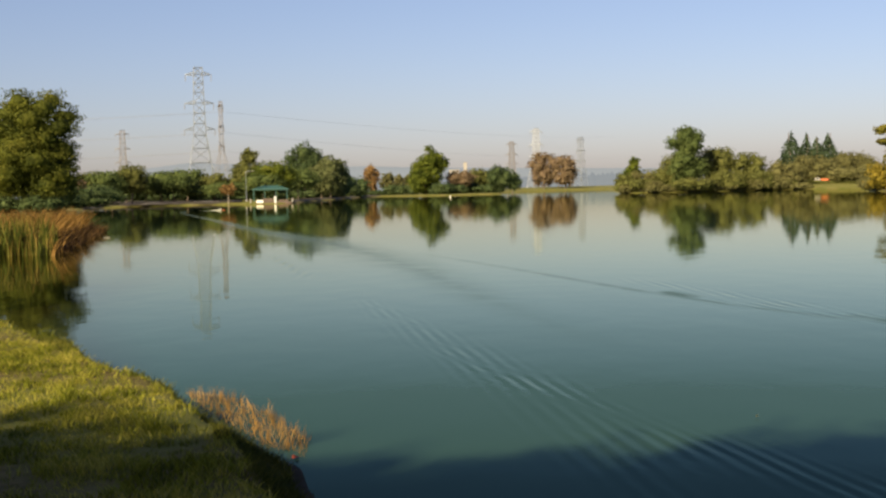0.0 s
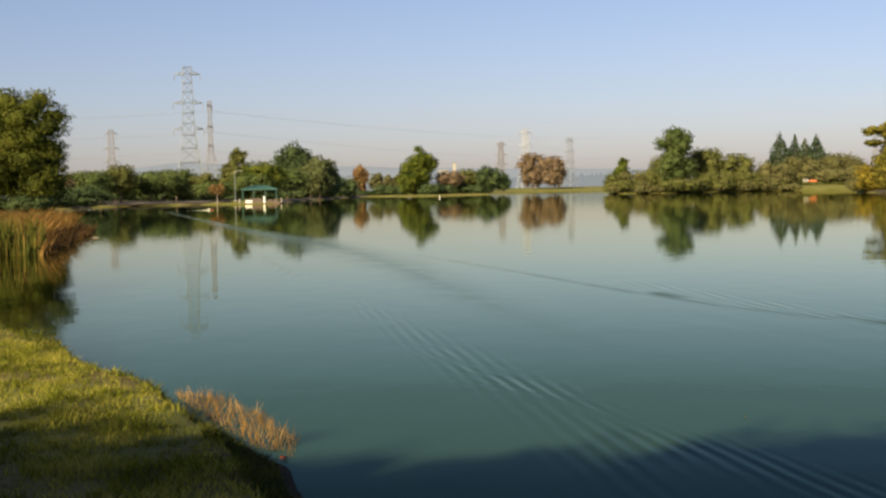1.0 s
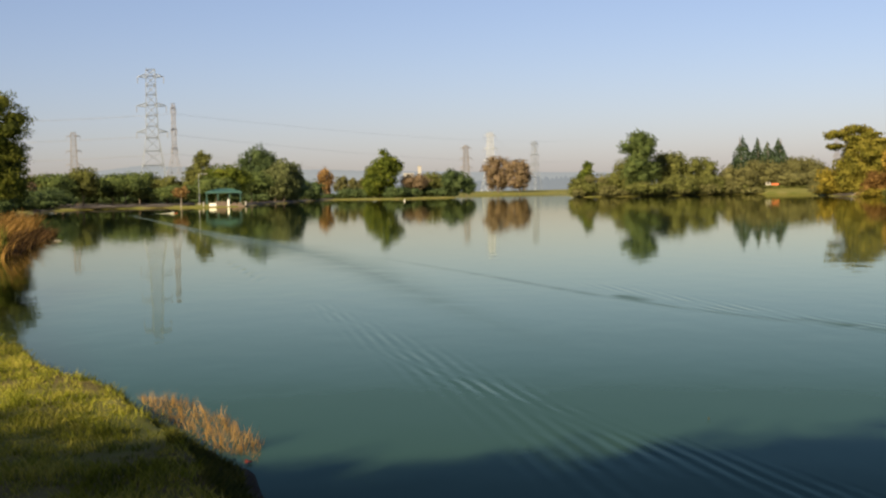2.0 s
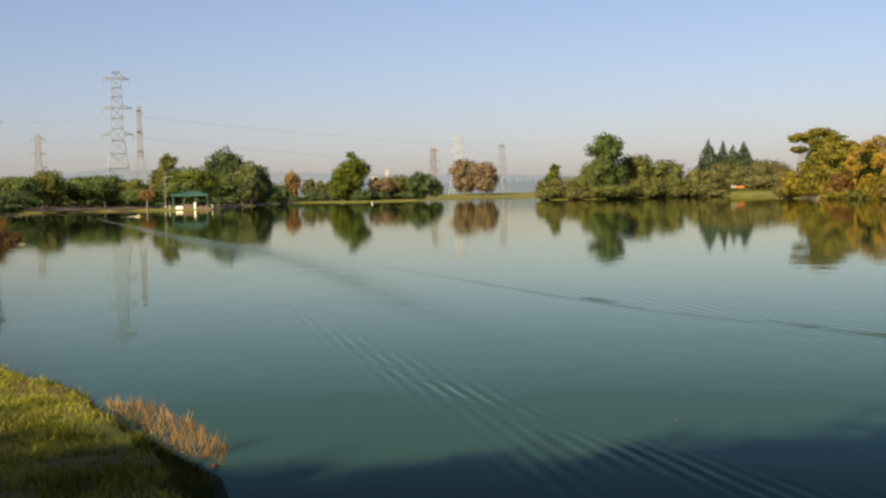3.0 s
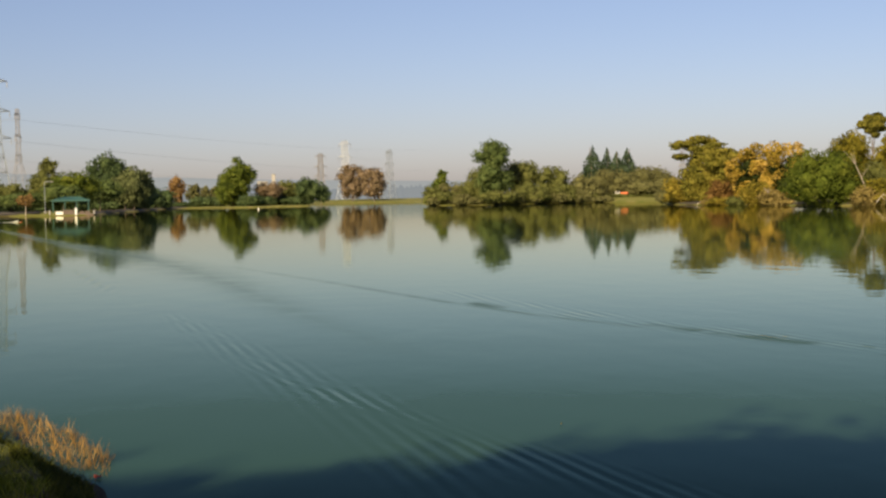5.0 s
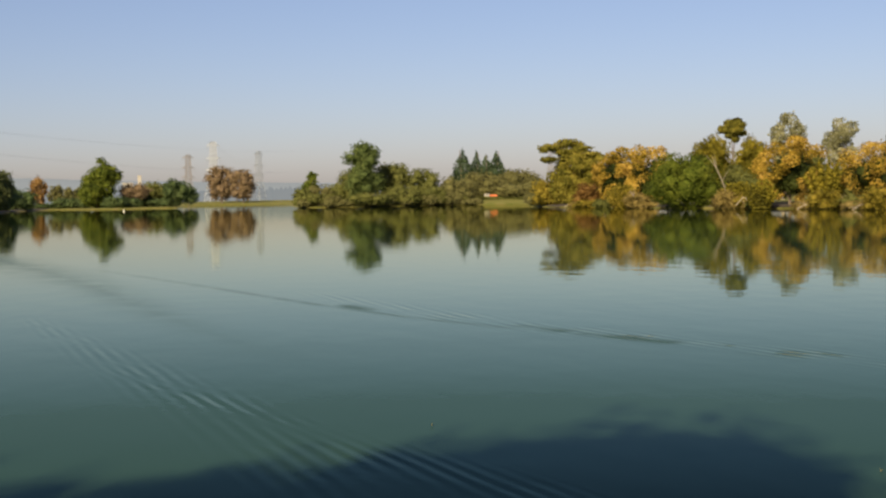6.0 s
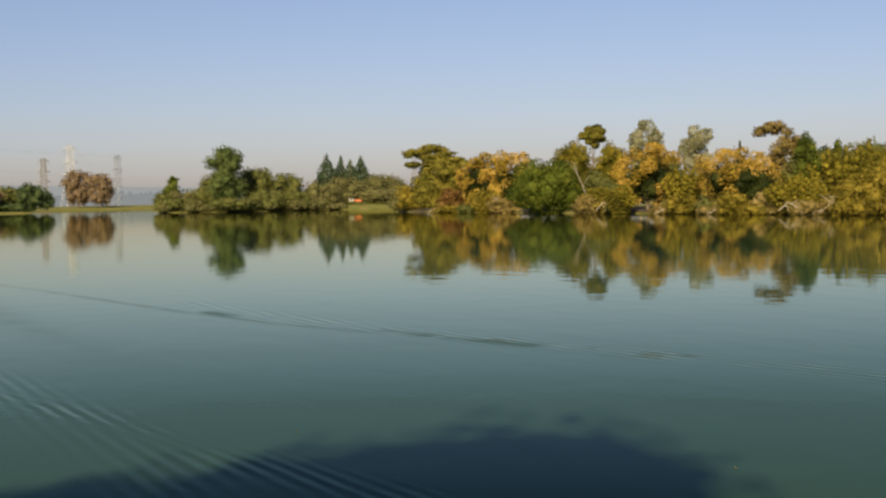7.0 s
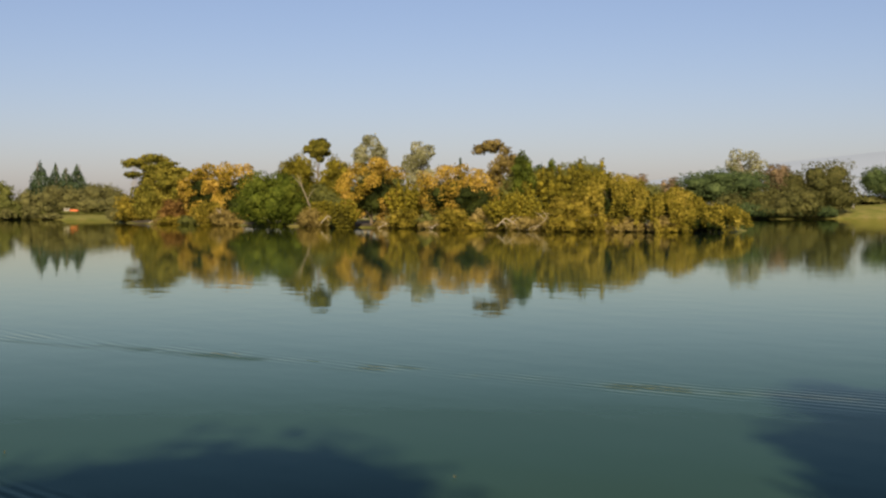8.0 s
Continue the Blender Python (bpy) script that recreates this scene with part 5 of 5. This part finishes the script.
def leaning_trunk(az, d, height, lean, thick, seed):
    """A bare bleached trunk that leans out over the shore, with a few broken limbs."""
    x, y, _ = polar(az, d)
    z = float(ground_z(np.array([x]), np.array([y]))[0])
    rng = np.random.default_rng(seed)
    top = group_of("dead_tree", (x, y, max(z, 0.0)), "bare grey dead tree leaning among the island shrubs", "tree", "dead branches", az)
    path = [Vector((-lean * u + 0.12 * math.sin(5 * u), 0.3 * u, height * u - 0.1)) for u in (0, 0.25, 0.5, 0.75, 1.0)]
    piece("bole", tubes_mesh("bole", [(path, [thick * k for k in (1.2, 1.0, 0.85, 0.65, 0.35)])], 7), BARK_GREY, top, smooth=True)
    for k in (2, 3, 3):
        tip = path[k] + Vector((rng.uniform(-1, 1) * 0.28 * height, rng.uniform(-0.3, 0.3), rng.uniform(0.1, 0.3) * height))
        piece("limb", tubes_mesh("limb", [([path[k], path[k].lerp(tip, 0.5) + Vector((0, 0, 0.1)), tip], [thick * 0.5, thick * 0.35, thick * 0.12])], 5), BARK_GREY, top, smooth=True)


leaning_trunk(-27.35, 152.0, 5.8, 1.9, 0.075, 21)
leaning_trunk(-23.6, 166.0, 2.4, 1.7, 0.09, 22)

# ---- cattails, bank reeds and grass ----


def stems(rng, x, y, z, h, lean, w, segs=3):
    """Thin bent blades, each a strip of quads."""
    k = len(x)
    g = rng.uniform(0, 2 * math.pi, k)
    dx, dy = np.cos(g) * lean * h, np.sin(g) * lean * h
    t = rng.uniform(0, math.pi, k)
    wx, wy = np.cos(t) * w, np.sin(t) * w
    rows = []
    for i in range(segs + 1):
        u = i / segs
        q = 1 - 0.9 * u ** 1.5
        cx, cy, cz = x + dx * u * u, y + dy * u * u, z + h * (u - 0.25 * lean * u * u)
        rows.append(np.stack([cx - wx * q, cy - wy * q, cz], -1))
        rows.append(np.stack([cx + wx * q, cy + wy * q, cz], -1))
    v = np.stack(rows, 1).reshape(-1, 3)
    n = 2 * (segs + 1)
    f = np.concatenate([np.arange(k)[:, None] * n + np.array([[2 * i, 2 * i + 1, 2 * i + 3, 2 * i + 2]]) for i in range(segs)])
    return v, f


def scatter(rng, poly, count):
    xs, ys = [p[0] for p in poly], [p[1] for p in poly]
    x, y = rng.uniform(min(xs), max(xs), count * 3), rng.uniform(min(ys), max(ys), count * 3)
    keep = signed([Vector(p) for p in poly], x, y) > 0
    return x[keep][:count], y[keep][:count]


rng = np.random.default_rng(11)
BED = [(-13.2, 44.2), (-14.3, 50), (-16.4, 60), (-19.0, 73), (-24, 75), (-34, 60), (-30, 43), (-18, 43)]
x, y = scatter(rng, BED, 14000)
edge = signed([Vector(p) for p in BED], x, y)
h = rng.uniform(1.25, 1.75, len(x)) * np.clip(0.55 + edge * 0.5, 0.5, 1.0) * np.clip(1.25 - (y - 44) / 110, 0.7, 1)
z = np.full(len(x), -0.1)
gold = (x > -13.5 - 0.2 * (y - 44)) | (y > 49)
lush = ~gold
v, f = stems(rng, x[lush], y[lush], z[lush], h[lush] * 0.95, 0.16, 0.03)
ob = piece("cattails", mesh_from("cattails", v, f), REED_GREEN)
tagged(ob, "green cattail leaves standing in the shallows", "cattails", kind="stuff")
gold |= rng.uniform(0, 1, len(x)) < 0.1
outer = (edge < 0.9) & (x > -14.6 - 0.25 * (y - 44)) & (y > 45.5)
gold &= ~outer
v, f = stems(rng, x[gold], y[gold], z[gold], h[gold] * 1.04 * rng.uniform(0.75, 1.1, gold.sum()), 0.55, 0.032)
ob = piece("cattails", mesh_from("cattails", v, f), CATTAIL_DRY)
tagged(ob, "dry orange-tan cattails in the shallows", "cattails", kind="stuff")

brown = outer | ((x > -15.0 - 0.22 * (y - 44)) & (edge < 2.2) & (y > 46))
v, f = stems(rng, x[brown], y[brown], z[brown], h[brown] * rng.uniform(0.35, 0.75, brown.sum()), 0.9, 0.04)
ob = piece("cattails", mesh_from("cattails", v, f), REED_BROWN)
tagged(ob, "broken brown cattails bending at the edge of the bed", "cattails", kind="stuff")

CLUMP = [(-2.6, 12.8), (-2.1, 12.5), (-1.55, 11.4), (-1.08, 10.2), (-1.05, 9.5), (-1.4, 9.9), (-1.85, 10.9), (-2.3, 11.9)]
x, y = scatter(rng, CLUMP, 2600)
v, f = stems(rng, x, y, np.full(len(x), -0.03), rng.uniform(0.03, 0.09, len(x)) + 0.09 * (rng.uniform(0, 1, len(x)) < 0.2), 0.34, 0.003)
ob = piece("bank_reeds", mesh_from("bank_reeds", v, f), REED_DRY)
tagged(ob, "dry orange reeds growing from the bank into the water", "reeds", kind="stuff")

LAWN = [(-9, 21), (-8.0, 20.6), (-5.6, 17.5), (-4.2, 15.2), (-3.2, 13.2), (-2.0, 11.1), (-1.5, 10.1), (-1.15, 9.2), (-0.85, 8.2), (-0.6, 7.3), (-0.3, 6.4), (0.2, 5.2), (-4.5, 5.2)]
x, y = scatter(rng, LAWN, 108000)
z = ground_z(x, y)
bare = np.array([noise.noise((a * 0.9, b * 0.55, 7.0)) + 0.5 * noise.noise((a * 3.1, b * 2.2, 9.0)) for a, b in zip(x, y)])
thin = rng.uniform(0, 1, len(x)) < np.clip((bare - 0.14) * 4.0, 0, 0.8)
keep = ((z > 0.35) & ~thin) | ((z > 0.02) & (z < 0.12) & (y > 10.6))
x, y, z = x[keep], y[keep], z[keep]
tuft = np.array([0.85 + 1.2 * noise.noise((a * 1.7, b * 1.7, 0.0)) + 1.1 * noise.noise((a * 6.0, b * 6.0, 3.0)) for a, b in zip(x, y)])
v, f = stems(rng, x, y, z - 0.01, rng.uniform(0.03, 0.085, len(x)) * np.clip(tuft, 0.25, 2.1), 0.6, 0.0045, 2)
ob = piece("lawn_grass", mesh_from("lawn_grass", v, f), BLADES)
tagged(ob, "short yellow-green lawn grass on the near bank", "grass", kind="stuff")
rim = z < 0.2
v, f = stems(rng, x[rim], y[rim], z[rim] - 0.02, rng.uniform(0.05, 0.16, rim.sum()), 0.7, 0.004, 3)
ob = piece("bank_grass", mesh_from("bank_grass", v, f), BLADES)
tagged(ob, "longer grass hanging over the edge of the bank", "grass", kind="stuff")
# rough grass on the steep face of the bank
pairs = [(p, q) for p, q in zip(NEAR, NEAR[1:]) if -6 < p[0] < 0.6]
pick, u = rng.integers(0, len(pairs), 14000), rng.uniform(0, 1, 14000)
P, Q = np.array([pairs[k][0] for k in pick], float), np.array([pairs[k][1] for k in pick], float)
D = (Q - P) / np.linalg.norm(Q - P, axis=1, keepdims=True)
spot = P + (Q - P) * u[:, None] + np.stack([D[:, 1], -D[:, 0]], -1) * rng.uniform(0.0, 0.55, (14000, 1))
z = ground_z(spot[:, 0], spot[:, 1])
keep = (z > 0.03) & (z < 0.37)
v, f = stems(rng, spot[keep, 0], spot[keep, 1], z[keep] - 0.01, rng.uniform(0.04, 0.12, keep.sum()), 0.7, 0.005, 2)
ob = piece("bank_grass", mesh_from("bank_grass", v, f), TUSSOCK)
tagged(ob, "rough dark tussock grass on the steep face of the bank", "grass", kind="stuff")
